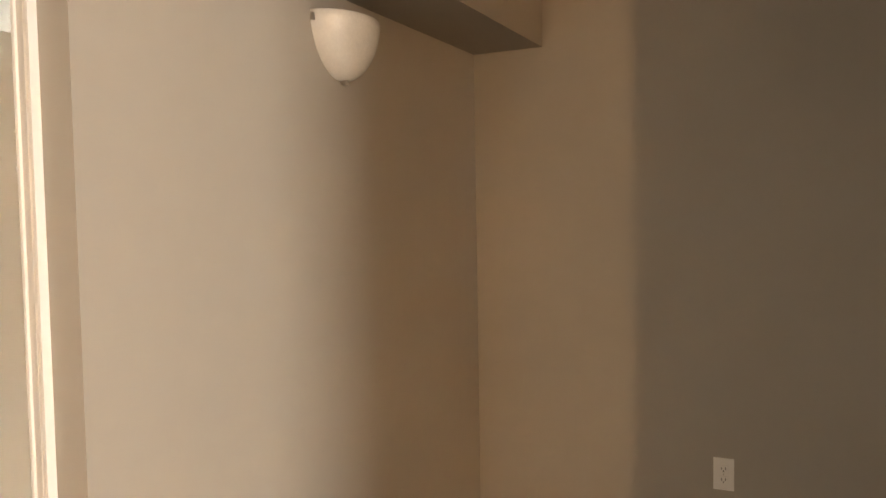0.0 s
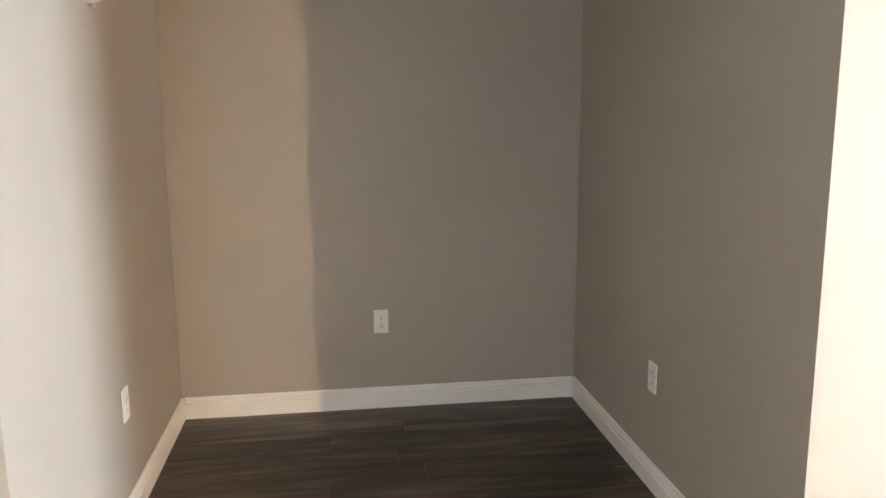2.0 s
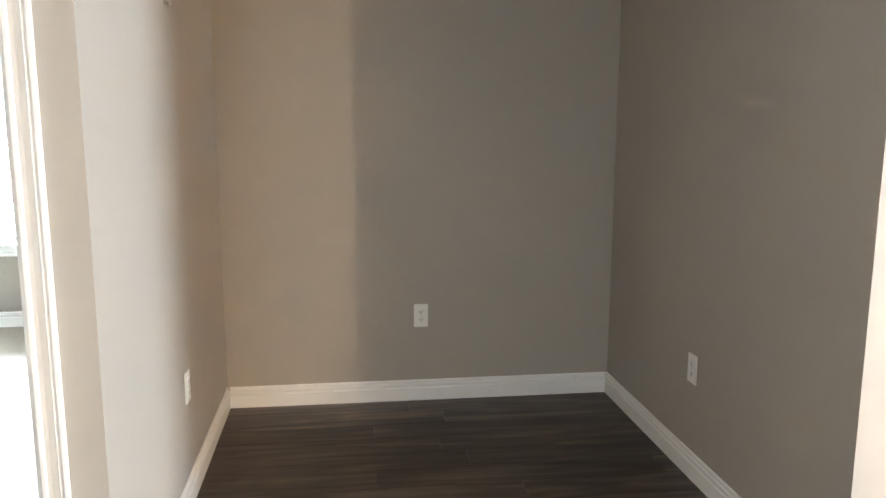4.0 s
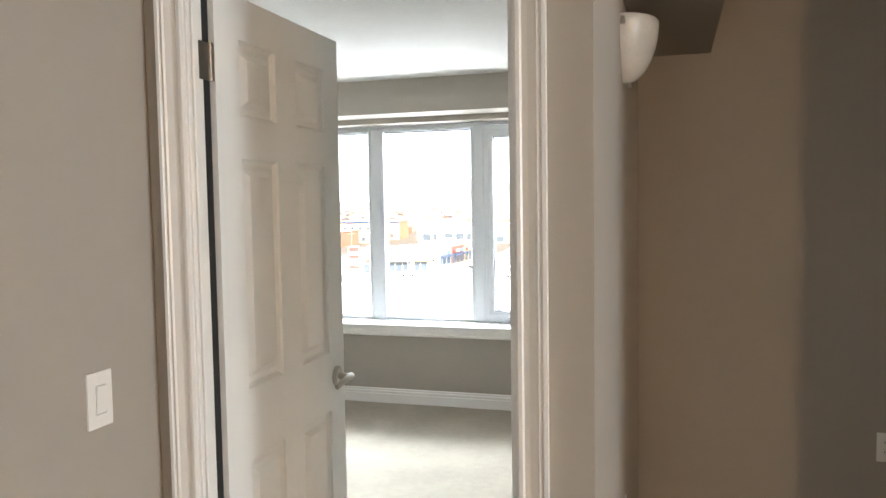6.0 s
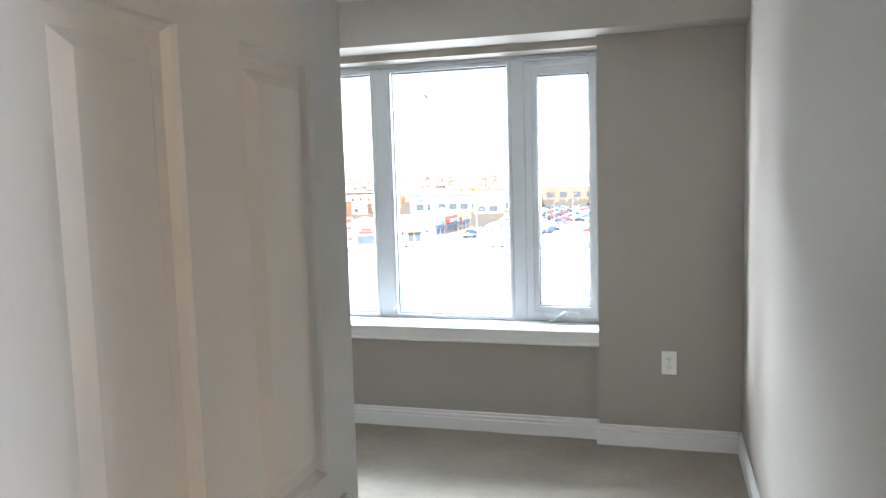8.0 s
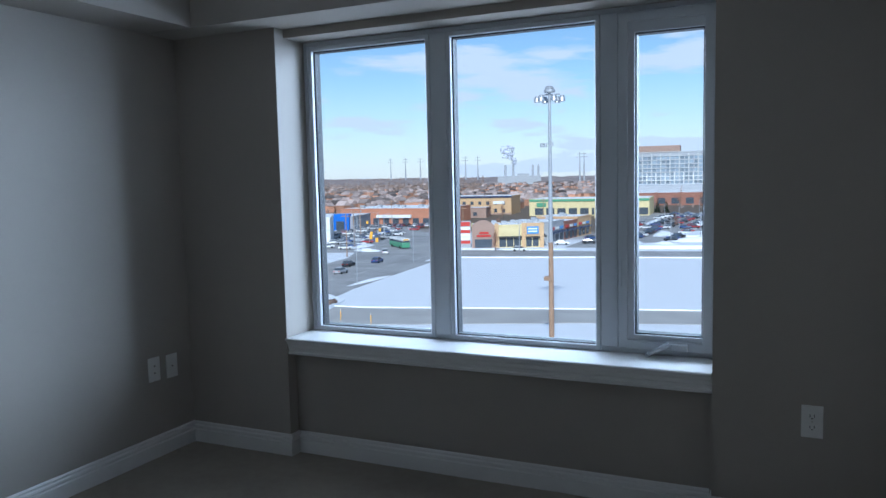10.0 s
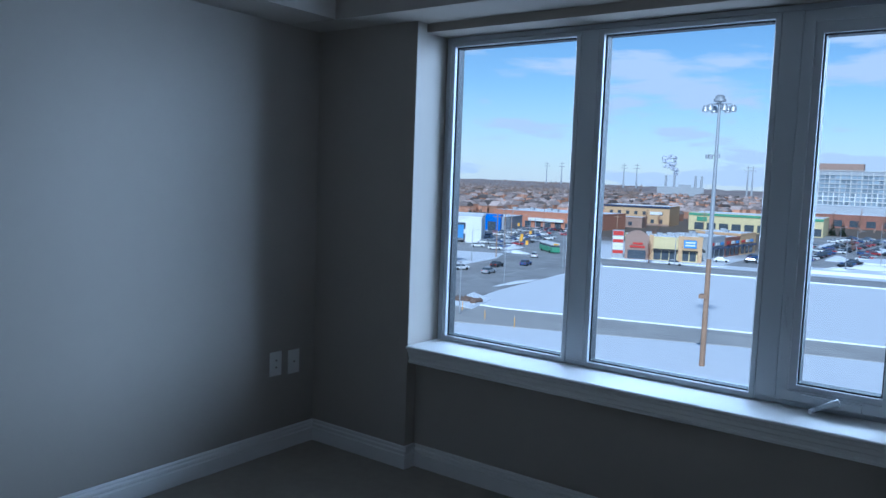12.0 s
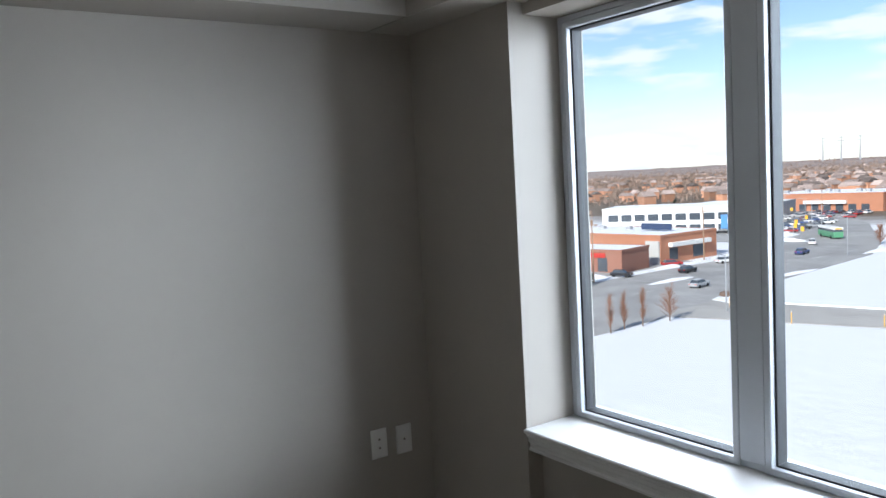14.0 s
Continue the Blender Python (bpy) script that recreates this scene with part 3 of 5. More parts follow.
wall_plate("wall_outlet", "white duplex outlet plate on the wall facing the door", (XR, 2.93, 0.45), 90, "duplex")
wall_plate("cable_plate", "white two-jack telephone plate near the bedroom corner", (XL, 4.775, 0.452), -90, "phone")
wall_plate("cable_plate", "white single-jack coaxial plate near the bedroom corner", (XL, 4.895, 0.445), -90, "coax")
wall_plate("light_switch", "white rocker light switch beside the bedroom door", (-1.04, 1.130, 1.093), -90, "rocker")


def sconce():
    s = thing("wall_sconce", "unlit half-bowl wall sconce of frosted alabaster glass", "wall lamp", (0, 2.29, 1.87))
    s.matrix_world = pose(0, 2.29, 1.87)
    bm = bmesh.new()
    rings, n = 14, 22
    outer, inner = [], []
    for k in range(rings + 1):
        u = k / rings
        half = 0.150 * math.sin(u * math.pi / 2) ** 0.85 + 0.004
        deep = 0.105 * math.sin(u * math.pi / 2) ** 0.8 + 0.004
        z = 0.185 * (1 - math.cos(u * math.pi / 2)) ** 0.85
        outer.append([bm.verts.new((deep * math.sin(math.pi * i / n), -half * math.cos(math.pi * i / n), z)) for i in range(n + 1)])
        inner.append([bm.verts.new((max(deep - 0.004, 0.0005) * math.sin(math.pi * i / n), -max(half - 0.004, 0.0005) * math.cos(math.pi * i / n), z + 0.004)) for i in range(n + 1)])
    for k in range(rings):
        for i in range(n):
            bm.faces.new((outer[k][i], outer[k][i + 1], outer[k + 1][i + 1], outer[k + 1][i]))
            bm.faces.new((inner[k][i], inner[k + 1][i], inner[k + 1][i + 1], inner[k][i + 1]))
    for i in range(n):
        bm.faces.new((outer[rings][i], outer[rings][i + 1], inner[rings][i + 1], inner[rings][i]))
        bm.faces.new((outer[0][i], inner[0][i], inner[0][i + 1], outer[0][i + 1]))
    part("glass_bowl", bm, ALABASTER, s, smooth=True)
    part("back_plate", soft_box(0.0, -0.09, 0.05, 0.012, 0.09, 0.15, 0.003), NICKEL, s)
    part("finial", rods(((0.0, 0, -0.002), (0.020, 0, -0.004), 0.006, 0.005), ((0.018, 0, -0.012), (0.018, 0, 0.012), 0.009, 0.006), seg=14), NICKEL, s, "small satin nickel bottom clip")
    for y in (-0.147, 0.147):
        part("clip", rods(((0.0, y, 0.165), (0.014, y * 1.02, 0.165), 0.007, 0.007), ((0.008, y * 1.03, 0.155), (0.008, y * 1.03, 0.178), 0.008, 0.006), seg=12), NICKEL, s, "small satin nickel side clip")


sconce()


def kitchen_lamp():
    s = thing("ceiling_lamp", "lit round ceiling lamp at the kitchen end of the living room", "ceiling lamp", (5.30, -3.55, CEIL))
    part("canopy", rods(((0, 0, 0), (0, 0, -0.03), 0.10, 0.09), seg=24), NICKEL, s)
    part("stem", rods(((0, 0, -0.03), (0, 0, -0.12), 0.012), seg=10), NICKEL, s)


kitchen_lamp()

# ---- outdoors ----
G = -20.0
def ground_material():
    m, nt, b = nodes_of("snowy_ground")
    co = nt.nodes.new("ShaderNodeTexCoord")
    n1, n2 = nt.nodes.new("ShaderNodeTexNoise"), nt.nodes.new("ShaderNodeTexNoise")
    n1.inputs["Scale"].default_value, n1.inputs["Detail"].default_value = 0.02, 8
    n2.inputs["Scale"].default_value, n2.inputs["Detail"].default_value = 0.35, 6
    for n in (n1, n2):
        nt.links.new(co.outputs["Object"], n.inputs["Vector"])
    sep = nt.nodes.new("ShaderNodeSeparateXYZ")
    nt.links.new(co.outputs["Object"], sep.inputs[0])
    far = nt.nodes.new("ShaderNodeMapRange")
    far.inputs["From Min"].default_value, far.inputs["From Max"].default_value = 215, 300
    far.inputs["To Min"].default_value, far.inputs["To Max"].default_value = -0.3, 0.62
    nt.links.new(sep.outputs["Y"], far.inputs["Value"])
    add = nt.nodes.new("ShaderNodeMath")
    add.operation = "ADD"
    nt.links.new(n1.outputs["Fac"], add.inputs[0])
    nt.links.new(far.outputs[0], add.inputs[1])
    ramp = nt.nodes.new("ShaderNodeValToRGB")
    e = ramp.color_ramp.elements
    e[0].position, e[0].color = 0.55, (0.80, 0.82, 0.86, 1)
    e[1].position, e[1].color = 0.95, (0.16, 0.12, 0.085, 1)
    nt.links.new(add.outputs[0], ramp.inputs["Fac"])
    mix = nt.nodes.new("ShaderNodeMix")
    mix.data_type, mix.blend_type = "RGBA", "MULTIPLY"
    mix.inputs["Factor"].default_value = 0.12
    nt.links.new(ramp.outputs[0], mix.inputs["A"])
    nt.links.new(n2.outputs["Fac"], mix.inputs["B"])
    nt.links.new(mix.outputs["Result"], b.inputs["Base Color"])
    b.inputs["Roughness"].default_value = 0.85
    bp = nt.nodes.new("ShaderNodeBump")
    bp.inputs["Strength"].default_value, bp.inputs["Distance"].default_value = 0.5, 0.3
    nt.links.new(n2.outputs["Fac"], bp.inputs["Height"])
    nt.links.new(bp.outputs[0], b.inputs["Normal"])
    return m


GROUND = ground_material()
SNOW = material("fresh_snow", (0.82, 0.84, 0.88), 0.8, vary=0.06, scale=0.3, bump=0.4, bump_scale=3)
ASPHALT = material("salted_asphalt", (0.34, 0.335, 0.33), 0.8, vary=0.3, scale=0.12, bump=0.3, bump_scale=20)
SLUSH = material("salted_slushy_asphalt", (0.42, 0.405, 0.385), 0.8, vary=0.2, scale=0.15, bump=0.3, bump_scale=10)
LINE = material("road_paint", (0.6, 0.6, 0.58), 0.7, vary=0.2, scale=0.5)
KERB = material("concrete_kerb", (0.42, 0.41, 0.39), 0.8, vary=0.15, scale=0.6)
BRICK = material("orange_brick", (0.45, 0.20, 0.12), 0.85, vary=0.14, scale=0.6)
BRICK2 = material("red_brown_brick", (0.30, 0.14, 0.10), 0.85, vary=0.14, scale=0.6)
BUFF = material("buff_stucco", (0.56, 0.37, 0.20), 0.85, vary=0.08, scale=0.4)
YELLOW = material("pale_yellow_stucco", (0.66, 0.55, 0.30), 0.85, vary=0.08, scale=0.4)
BROWN = material("taupe_stucco", (0.34, 0.23, 0.18), 0.85, vary=0.1, scale=0.4)
GREY = material("grey_cladding", (0.36, 0.37, 0.39), 0.6, vary=0.08, scale=0.3)
WHITE = material("white_cladding", (0.74, 0.74, 0.73), 0.6, vary=0.06, scale=0.3)
BLUE = material("blue_panel", (0.02, 0.14, 0.55), 0.4, vary=0.06, scale=0.4)
NAVY = material("dark_blue_panel", (0.03, 0.05, 0.11), 0.3, vary=0.06, scale=0.4)
BLUESIGN = material("light_blue_sign", (0.10, 0.28, 0.60), 0.4, vary=0.06, scale=0.4)
RED = material("red_panel", (0.50, 0.04, 0.03), 0.4, vary=0.06, scale=0.4)
CONCRETE = material("pale_concrete", (0.50, 0.50, 0.49), 0.8, vary=0.08, scale=0.1)
GREEN = material("green_panel", (0.10, 0.30, 0.17), 0.5, vary=0.06, scale=0.4)
AMBER = material("amber_panel", (0.80, 0.42, 0.03), 0.5, vary=0.06, scale=0.4)
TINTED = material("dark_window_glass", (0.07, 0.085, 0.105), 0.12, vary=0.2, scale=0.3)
# window glass lightened for the far tower, with distance haze in its colour
HAZY_GLASS = material("hazed_tower_glass", (0.24, 0.29, 0.34), 0.25, vary=0.25, scale=0.3, obrand=0.35)
STEEL = material("galvanised_steel", (0.42, 0.43, 0.45), 0.45, metal=0.6, vary=0.1, scale=0.5)
RUST = material("weathered_wood_pole", (0.30, 0.19, 0.12), 0.8, vary=0.2, scale=0.5)
BARK = material("bare_bark", (0.16, 0.11, 0.085), 0.9, vary=0.2, scale=2)
TWIG = material("reddish_bare_twigs", (0.25, 0.13, 0.085), 0.9, vary=0.25, scale=1, island=0.3)
NEEDLE = material("spruce_needles", (0.035, 0.055, 0.032), 0.9, vary=0.3, scale=1, island=0.3)
WOODS = material("winter_woodland", (0.29, 0.21, 0.17), 0.95, vary=0.3, scale=0.02, island=0.22)
# woodland brown lifted paler: the ridge's distance haze is put into its colour
HAZY_RIDGE = material("hazed_wooded_slope", (0.29, 0.235, 0.215), 0.95, vary=0.3, scale=0.02)
ROOFS = material("snow_dusted_shingles", (0.31, 0.245, 0.22), 0.9, vary=0.3, scale=0.06, island=0.75)
HOUSE = material("house_brick_walls", (0.52, 0.27, 0.17), 0.9, vary=0.2, scale=0.05, island=0.45)
SMOKE = material("grey_smoke", (0.56, 0.59, 0.68), 1.0, vary=0.15, scale=0.01)
TYRE = material("black_tyre", (0.02, 0.02, 0.02), 0.8, scale=4)


def flat_sheet(name, pts, mat, label, category, z, thick=0.06):
    bm = bmesh.new()
    top = [bm.verts.new((x, y, G + z)) for x, y in pts]
    low = [bm.verts.new((x, y, G + z - thick)) for x, y in pts]
    n = len(pts)
    bm.faces.new(top)
    bm.faces.new(low[::-1])
    for i in range(n):
        bm.faces.new((top[i], low[i], low[(i + 1) % n], top[(i + 1) % n]))
    return solid(name, bm, mat, label, category)


def ground_sheet():
    bm = bmesh.new()
    n = 44
    span = lambda k: (abs(k) ** 2.2) * (1 if k >= 0 else -1)
    xs = [-30 + 4500 * span(-1 + 2 * i / n) for i in range(n + 1)]
    ys = [120 + 4500 * span(-1 + 2 * i / n) for i in range(n + 1)]
    grid = [[bm.verts.new((x, y, G)) for y in ys] for x in xs]
    for i in range(n):
        for j in range(n):
            bm.faces.new((grid[i][j], grid[i + 1][j], grid[i + 1][j + 1], grid[i][j + 1]))
    solid("ground", bm, GROUND, "snow-covered open ground with brown patches further off", "ground")


ground_sheet()
flat_sheet("road_main", [(-70, 20), (-72, 78), (-74, 104), (-80, 129), (-86, 178), (-97, 205), (-126, 258), (-185, 345), (-215, 352), (-158, 262), (-124, 205), (-113, 180), (-108, 150), (-107, 109), (-108, 20)], ASPHALT, "wide salt-stained grey asphalt main road", "road", 0.06)
flat_sheet("road_cross", [(-86, 190), (-49, 198), (-20, 203), (150, 240), (150, 254), (-20, 218), (-60, 211), (-95, 207)], ASPHALT, "grey asphalt cross street beyond the snow field", "road", 0.09)
flat_sheet("road_service", [(-74, 92), (-56, 99), (-40, 105), (-28, 109.5), (40, 126), (40, 136), (-31, 120), (-52, 114.5), (-66, 110.5), (-77, 110)], SLUSH, "salt-stained service road across the snow field", "road", 0.10)
flat_sheet("parking_left", [(-116, 196), (-132, 225), (-160, 272), (-182, 306), (-245, 312), (-205, 240), (-140, 188)], ASPHALT, "dealership parking lot of dark asphalt with snow", "parking lot", 0.04)
flat_sheet("parking_right", [(-64, 222), (-20, 226), (40, 245), (30, 420), (-80, 420), (-66, 300)], ASPHALT, "asphalt shopping plaza parking lot with snow banks", "parking lot", 0.04)
flat_sheet("parking_near", [(-109, 100), (-109, 148), (-150, 165), (-150, 100)], ASPHALT, "asphalt forecourt beside the main road", "parking lot", 0.03)
flat_sheet("traffic_island", [(-70.5, 106), (-77, 108), (-81, 122), (-74, 117)], SNOW, "snow-covered corner island with a grey kerb", "traffic island", 0.20, 0.2)
flat_sheet("verge_strip", [(-108.5, 112), (-109.5, 150), (-114, 182), (-116, 182), (-111.5, 150), (-110, 112)], SNOW, "snowy verge beside the main road", "verge", 0.16, 0.16)
flat_sheet("verge_strip", [(-125, 206), (-158, 262), (-162, 262), (-129, 206)], SNOW, "snowy verge along the dealership lot", "verge", 0.16, 0.16)
flat_sheet("verge_strip", [(-93, 210), (-66, 214.5), (-62, 217), (-66, 219), (-92, 214.5)], SNOW, "snowy strip before the plaza", "verge", 0.16, 0.16)
flat_sheet("snow_bank", [(-44, 222), (-22, 226), (-12, 240), (-30, 236), (-44, 230)], SNOW, "ploughed snow bank in the parking lot", "snow bank", 0.9, 0.9)
flat_sheet("snow_bank", [(-40, 262), (-26, 266), (-22, 290), (-34, 285)], SNOW, "ploughed snow bank in the parking lot", "snow bank", 0.7, 0.7)


def snow_mound(at, rx, ry, h, seed):
    """A ploughed heap with a ragged outline, rising to a lumpy crest."""
    bm, n, prev = bmesh.new(), 22, None
    for k in range(5):
        u = 1 - k / 4
        ring = []
        for i in range(n):
            a = 2 * math.pi * i / n
            w = 1 + 0.35 * noise.noise((math.cos(a) * 1.7 + seed, math.sin(a) * 1.7, seed)) + 0.12 * noise.noise((i * 1.3, k, seed))
            ring.append(bm.verts.new((rx * u * w * math.cos(a), ry * u * w * math.sin(a), h * (1 - u ** 1.6) * (1 + 0.3 * noise.noise((i * 0.8, k, seed))))))
        if prev:
            for i in range(n):
                bm.faces.new((prev[i], prev[(i + 1) % n], ring[(i + 1) % n], ring[i]))
        prev = ring
    bmesh.ops.remove_doubles(bm, verts=bm.verts[:], dist=0.001)
    solid("snow_bank", bm, SNOW, "ploughed ragged snow bank on the asphalt", "snow bank", at=(at[0], at[1], G + 0.03), smooth=True)


for k, (x, y, rx, ry, h) in enumerate(((-36, 229, 6, 2.2, 1.6), (-22, 233, 7, 2.5, 1.9), (-48, 240, 4, 2, 1.2), (-30, 248, 8, 2.2, 1.4), (-14, 252, 6, 3, 1.6), (-44, 275, 3, 9, 1.2), (-20, 296, 7, 3, 1.5),
                                       (-38, 330, 4, 12, 1.2), (-58, 345, 3, 16, 1.0), (-30, 375, 10, 3, 1.5), (-64, 292, 2.5, 12, 1.1), (-118, 199, 5, 1.6, 0.9), (-127, 212, 2, 7, 0.9), (-138, 234, 2, 8, 0.9),
                                       (-152, 256, 2, 8, 0.9), (-96, 122, 1.2, 7, 0.5), (-110, 140, 1.5, 9, 0.6), (-112, 118, 3, 1.5, 0.6), (-83, 141, 1, 9, 0.4), (-88, 186, 1.2, 8, 0.5))):
    snow_mound((x, y), rx, ry, h, k * 3.7)
for pts in ([(-73.6, 110.5), (-66, 111.0), (-52, 115.0), (-31, 120.5), (40, 136.5), (40, 137.0), (-31, 121.0), (-52, 115.5), (-66, 111.5), (-74, 111)], [(-85, 187.9), (-49, 196.6), (-20, 201.6), (150, 238.6), (150, 239.3), (-20, 202.3), (-49, 197.3), (-85, 188.7)]):
    flat_sheet("kerb_bank", pts, SNOW, "low ploughed snow ridge along the road edge", "snow bank", 0.24, 0.24)
for k in range(9):
    u = k / 8
    x, y = -90 - 3 * u, 60 + 120 * u
    flat_sheet("lane_line", [(x, y), (x + 0.25, y), (x + 0.1, y + 6), (x - 0.15, y + 6)], LINE, "worn white lane marking", "road marking", 0.075, 0.01)


def pane_mesh(w, h, glass, cache={}):
    key = (round(w, 2), round(h, 2), glass.name)
    if key not in cache:
        cache[key] = mesh_of("window", boxes((0, -0.05, 0, w, 0.12, h)), glass)
    return cache[key]


def building(name, label, at, rz, w, d, h, wall, roof=None, windows=(), side=(), parapet=0.4, category="building", glass=TINTED):
    """A flat-roofed block: origin at the front corner, x along the front, y to the back. Windows: (x, z, w, h) on the front, (y, z, w, h) on the right side."""
    b = thing(name, label, category, (at[0], at[1], G), rz)
    part("wall", boxes((0, 0, -0.5, w, d, h)), wall, b)
    part("roof", boxes((0.25, 0.25, h, w - 0.25, d - 0.25, h + parapet - 0.06)), roof or SNOW, b, "snow-covered flat roof")
    cop = bmesh.new()
    for q in ((-0.15, -0.15, w + 0.15, 0.3), (-0.15, d - 0.3, w + 0.15, d + 0.15), (-0.15, 0.3, 0.3, d - 0.3), (w - 0.3, 0.3, w + 0.15, d - 0.3)):
        box_into(cop, q[0], q[1], h - 0.1, q[2], q[3], h + parapet)
    part("parapet", cop, wall, b)
    for x, z, ww, hh in windows:
        o = new("window", pane_mesh(ww, hh, glass))
        o.parent, o.location = b, (x, 0, z)
    for y, z, ww, hh in side:
        o = new("window", pane_mesh(ww, hh, glass))
        o.parent, o.location, o.rotation_euler = b, (w, y, z), (0, 0, radians(90))
    return b


def panel_on(b, name, x0, z0, x1, z1, mat, out=0.25, label=""):
    return part(name, soft_box(x0, -out, z0, x1, -0.005, z1, 0.03, 1), mat, b, label)


def roof_unit(b, x, y, z, s=1.6):
    part("roof_unit", soft_box(x, y, z + 0.2, x + s, y + s, z + 0.2 + s * 0.7, 0.06, 1), GREY, b, "grey rooftop air unit")


# corner plaza
pz = building("plaza_building", "buff and brown stucco corner shopping plaza with snowy roof", (-90, 213.5), 23, 21.5, 12, 6.6, YELLOW,
              windows=[(8.2, 0.3, 2.0, 2.6), (10.4, 0.3, 2.0, 2.6), (12.6, 0.3, 2.0, 2.6), (16.2, 0.3, 1.7, 2.6), (18.2, 0.3, 1.7, 2.6), (1.0, 0.3, 2.2, 2.6), (3.5, 0.3, 2.2, 2.6)],
              side=[(2.2 + 4.6 * k, 0.3, 3.2, 2.6) for k in range(2)])
bm = bmesh.new()
arch = [(0.0, 0)] + [(0, 6.8), (1.0, 7.8), (2.5, 8.5), (4.2, 8.5), (5.7, 7.8), (6.8, 6.8), (6.8, 0)]
a = [bm.verts.new((x, -0.8, z)) for x, z in arch]
b2 = [bm.verts.new((x, 0.6, z)) for x, z in arch]
for i in range(len(arch)):
    j = (i + 1) % len(arch)
    bm.faces.new((a[i], a[j], b2[j], b2[i]))
bm.faces.new(a)
bm.faces.new(b2)
part("arched_front", bm, BROWN, pz, "taupe arched shop front")
part("shop_window", boxes((0.8, -0.95, 0.3, 6.0, -0.805, 2.8)), TINTED, pz)
part("pier", soft_box(6.8, -0.6, 0, 8.0, 0.4, 7.4, 0.05, 1), BUFF, pz)
part("pier", soft_box(14.9, -0.6, 0, 16.0, 0.4, 7.4, 0.05, 1), BUFF, pz)
part("pier", soft_box(20.3, -0.6, 0, 21.5, 0.4, 7.4, 0.05, 1), BUFF, pz)
part("gable_front", soft_box(16.0, -0.5, 3.4, 20.3, -0.006, 7.4, 0.05, 1), BUFF, pz)
part("awning", soft_box(8.0, -1.2, 2.95, 14.9, -0.006, 3.5, 0.1, 1), DARK, pz)
part("awning", soft_box(16.0, -1.2, 2.95, 20.3, -0.51, 3.35, 0.1, 1), DARK, pz)
sg = part("sign", soft_box(16.4, -0.75, 4.1, 19.9, -0.51, 6.4, 0.05, 1), BLUESIGN, pz, "light blue sign with pale lettering bars")
part("lettering", boxes((16.8, -0.80, 5.5, 19.5, -0.76, 5.9), (16.8, -0.80, 4.7, 19.5, -0.76, 5.1)), WHITE, sg)
sg = part("sign", soft_box(2.2, -1.05, 4.4, 5.0, -0.81, 5.0, 0.05, 1), RED, pz, "red shop sign")
part("sign", soft_box(1.4, -1.05, 3.5, 5.6, -0.81, 4.1, 0.05, 1), RED, pz, "red shop sign")
part("side_awning", boxes((21.51, 1.5, 2.95, 22.6, 10.5, 3.4)), DARK, pz)
part("side_sign", boxes((21.51, 3, 4.0, 21.8, 7, 5.2)), RED, pz)
for k, (x, y) in enumerate(((3, 3), (6, 7), (9, 4), (12, 8), (14, 3), (17, 6), (19, 9))):
    roof_unit(pz, x, y, 6.6)

# pylon sign by the plaza
ps = thing("pylon_sign", "tall plaza sign with red and white panels", "sign", (-94.5, 214.5, G), 23)
part("frame", soft_box(0, 0, 0, 3.4, 0.6, 8.2, 0.05, 1), GREY, ps)
for k, (mat, z0, z1) in enumerate(((RED, 6.6, 7.9), (WHITE, 5.5, 6.4), (RED, 4.5, 5.4), (WHITE, 3.4, 4.4), (WHITE, 2.4, 3.3), (RED, 1.3, 2.2))):
    part("sign_panel", boxes((0.2, -0.1, z0, 3.2, -0.004, z1)), mat, ps)

# long buildings across the main road
ob = building("brick_store", "long orange brick store with a pale canopy", (-203, 318), 2, 52, 40, 7.2, BRICK, windows=[(2 + 5.2 * k, 0.4, 3.2, 2.6) for k in range(9)])
panel_on(ob, "canopy", 20, 3.2, 38, 4.6, WHITE, 1.5, "pale entrance canopy")
for k in range(6):
    roof_unit(ob, 6 + 7 * k, 8 + (k * 5) % 12, 7.2, 2.0)
ob = building("car_dealership", "grey and white car dealership with a blue entrance tower", (-200, 262), 14, 34, 26, 6.2, GREY, windows=[(1 + 3.1 * k, 0.6, 2.7, 3.6) for k in range(8)])
part("entrance_tower", soft_box(25.5, -1.6, 0, 33, 2, 7.6, 0.1, 1), BLUE, ob, "bright blue entrance tower")
part("entrance_glass", boxes((27.5, -1.72, 0.2, 31, -1.605, 4.6)), TINTED, ob)
part("fascia", soft_box(0, -0.5, 4.8, 25.4, -0.005, 6.2, 0.05, 1), WHITE, ob)
ob = building("white_office", "low white office block with banded windows", (-184, 196), 30, 46, 22, 8.6, WHITE, windows=[(2 + 4.4 * k, 4.6, 3.4, 2.2) for k in range(9)] + [(2 + 4.4 * k, 0.9, 3.4, 2.2) for k in range(9)])
part("blue_door_panel", boxes((38, -0.15, 1, 40, -0.06, 6)), BLUESIGN, ob)
ob = building("brick_workshop", "single-storey orange brick workshop with a white end bay", (-151, 141.8), 0, 36, 20.5, 6.2, BRICK, windows=[(6, 0.2, 3.2, 3.2), (12, 0.2, 3.2, 3.2), (19, 0.2, 3.2, 3.2), (24.5, 0.2, 3.2, 3.2)], side=[(3, 0.6, 3.0, 2.8), (11.5, 0.6, 4.0, 2.8)])
panel_on(ob, "white_bay", 32.0, 0.0, 35.8, 5.2, CONCRETE, 0.5, "pale concrete end bay")
for k in range(3):
    roof_unit(ob, 6 + 9 * k, 12, 6.2, 1.4)
part("side_fascia", soft_box(36.06, 2.5, 3.7, 37.3, 17, 4.7, 0.1, 1), WHITE, ob)
part("solar_panel", boxes((22, 10, 6.9, 31, 10.3, 8.4)), NAVY, ob, "tilted dark blue roof panel")
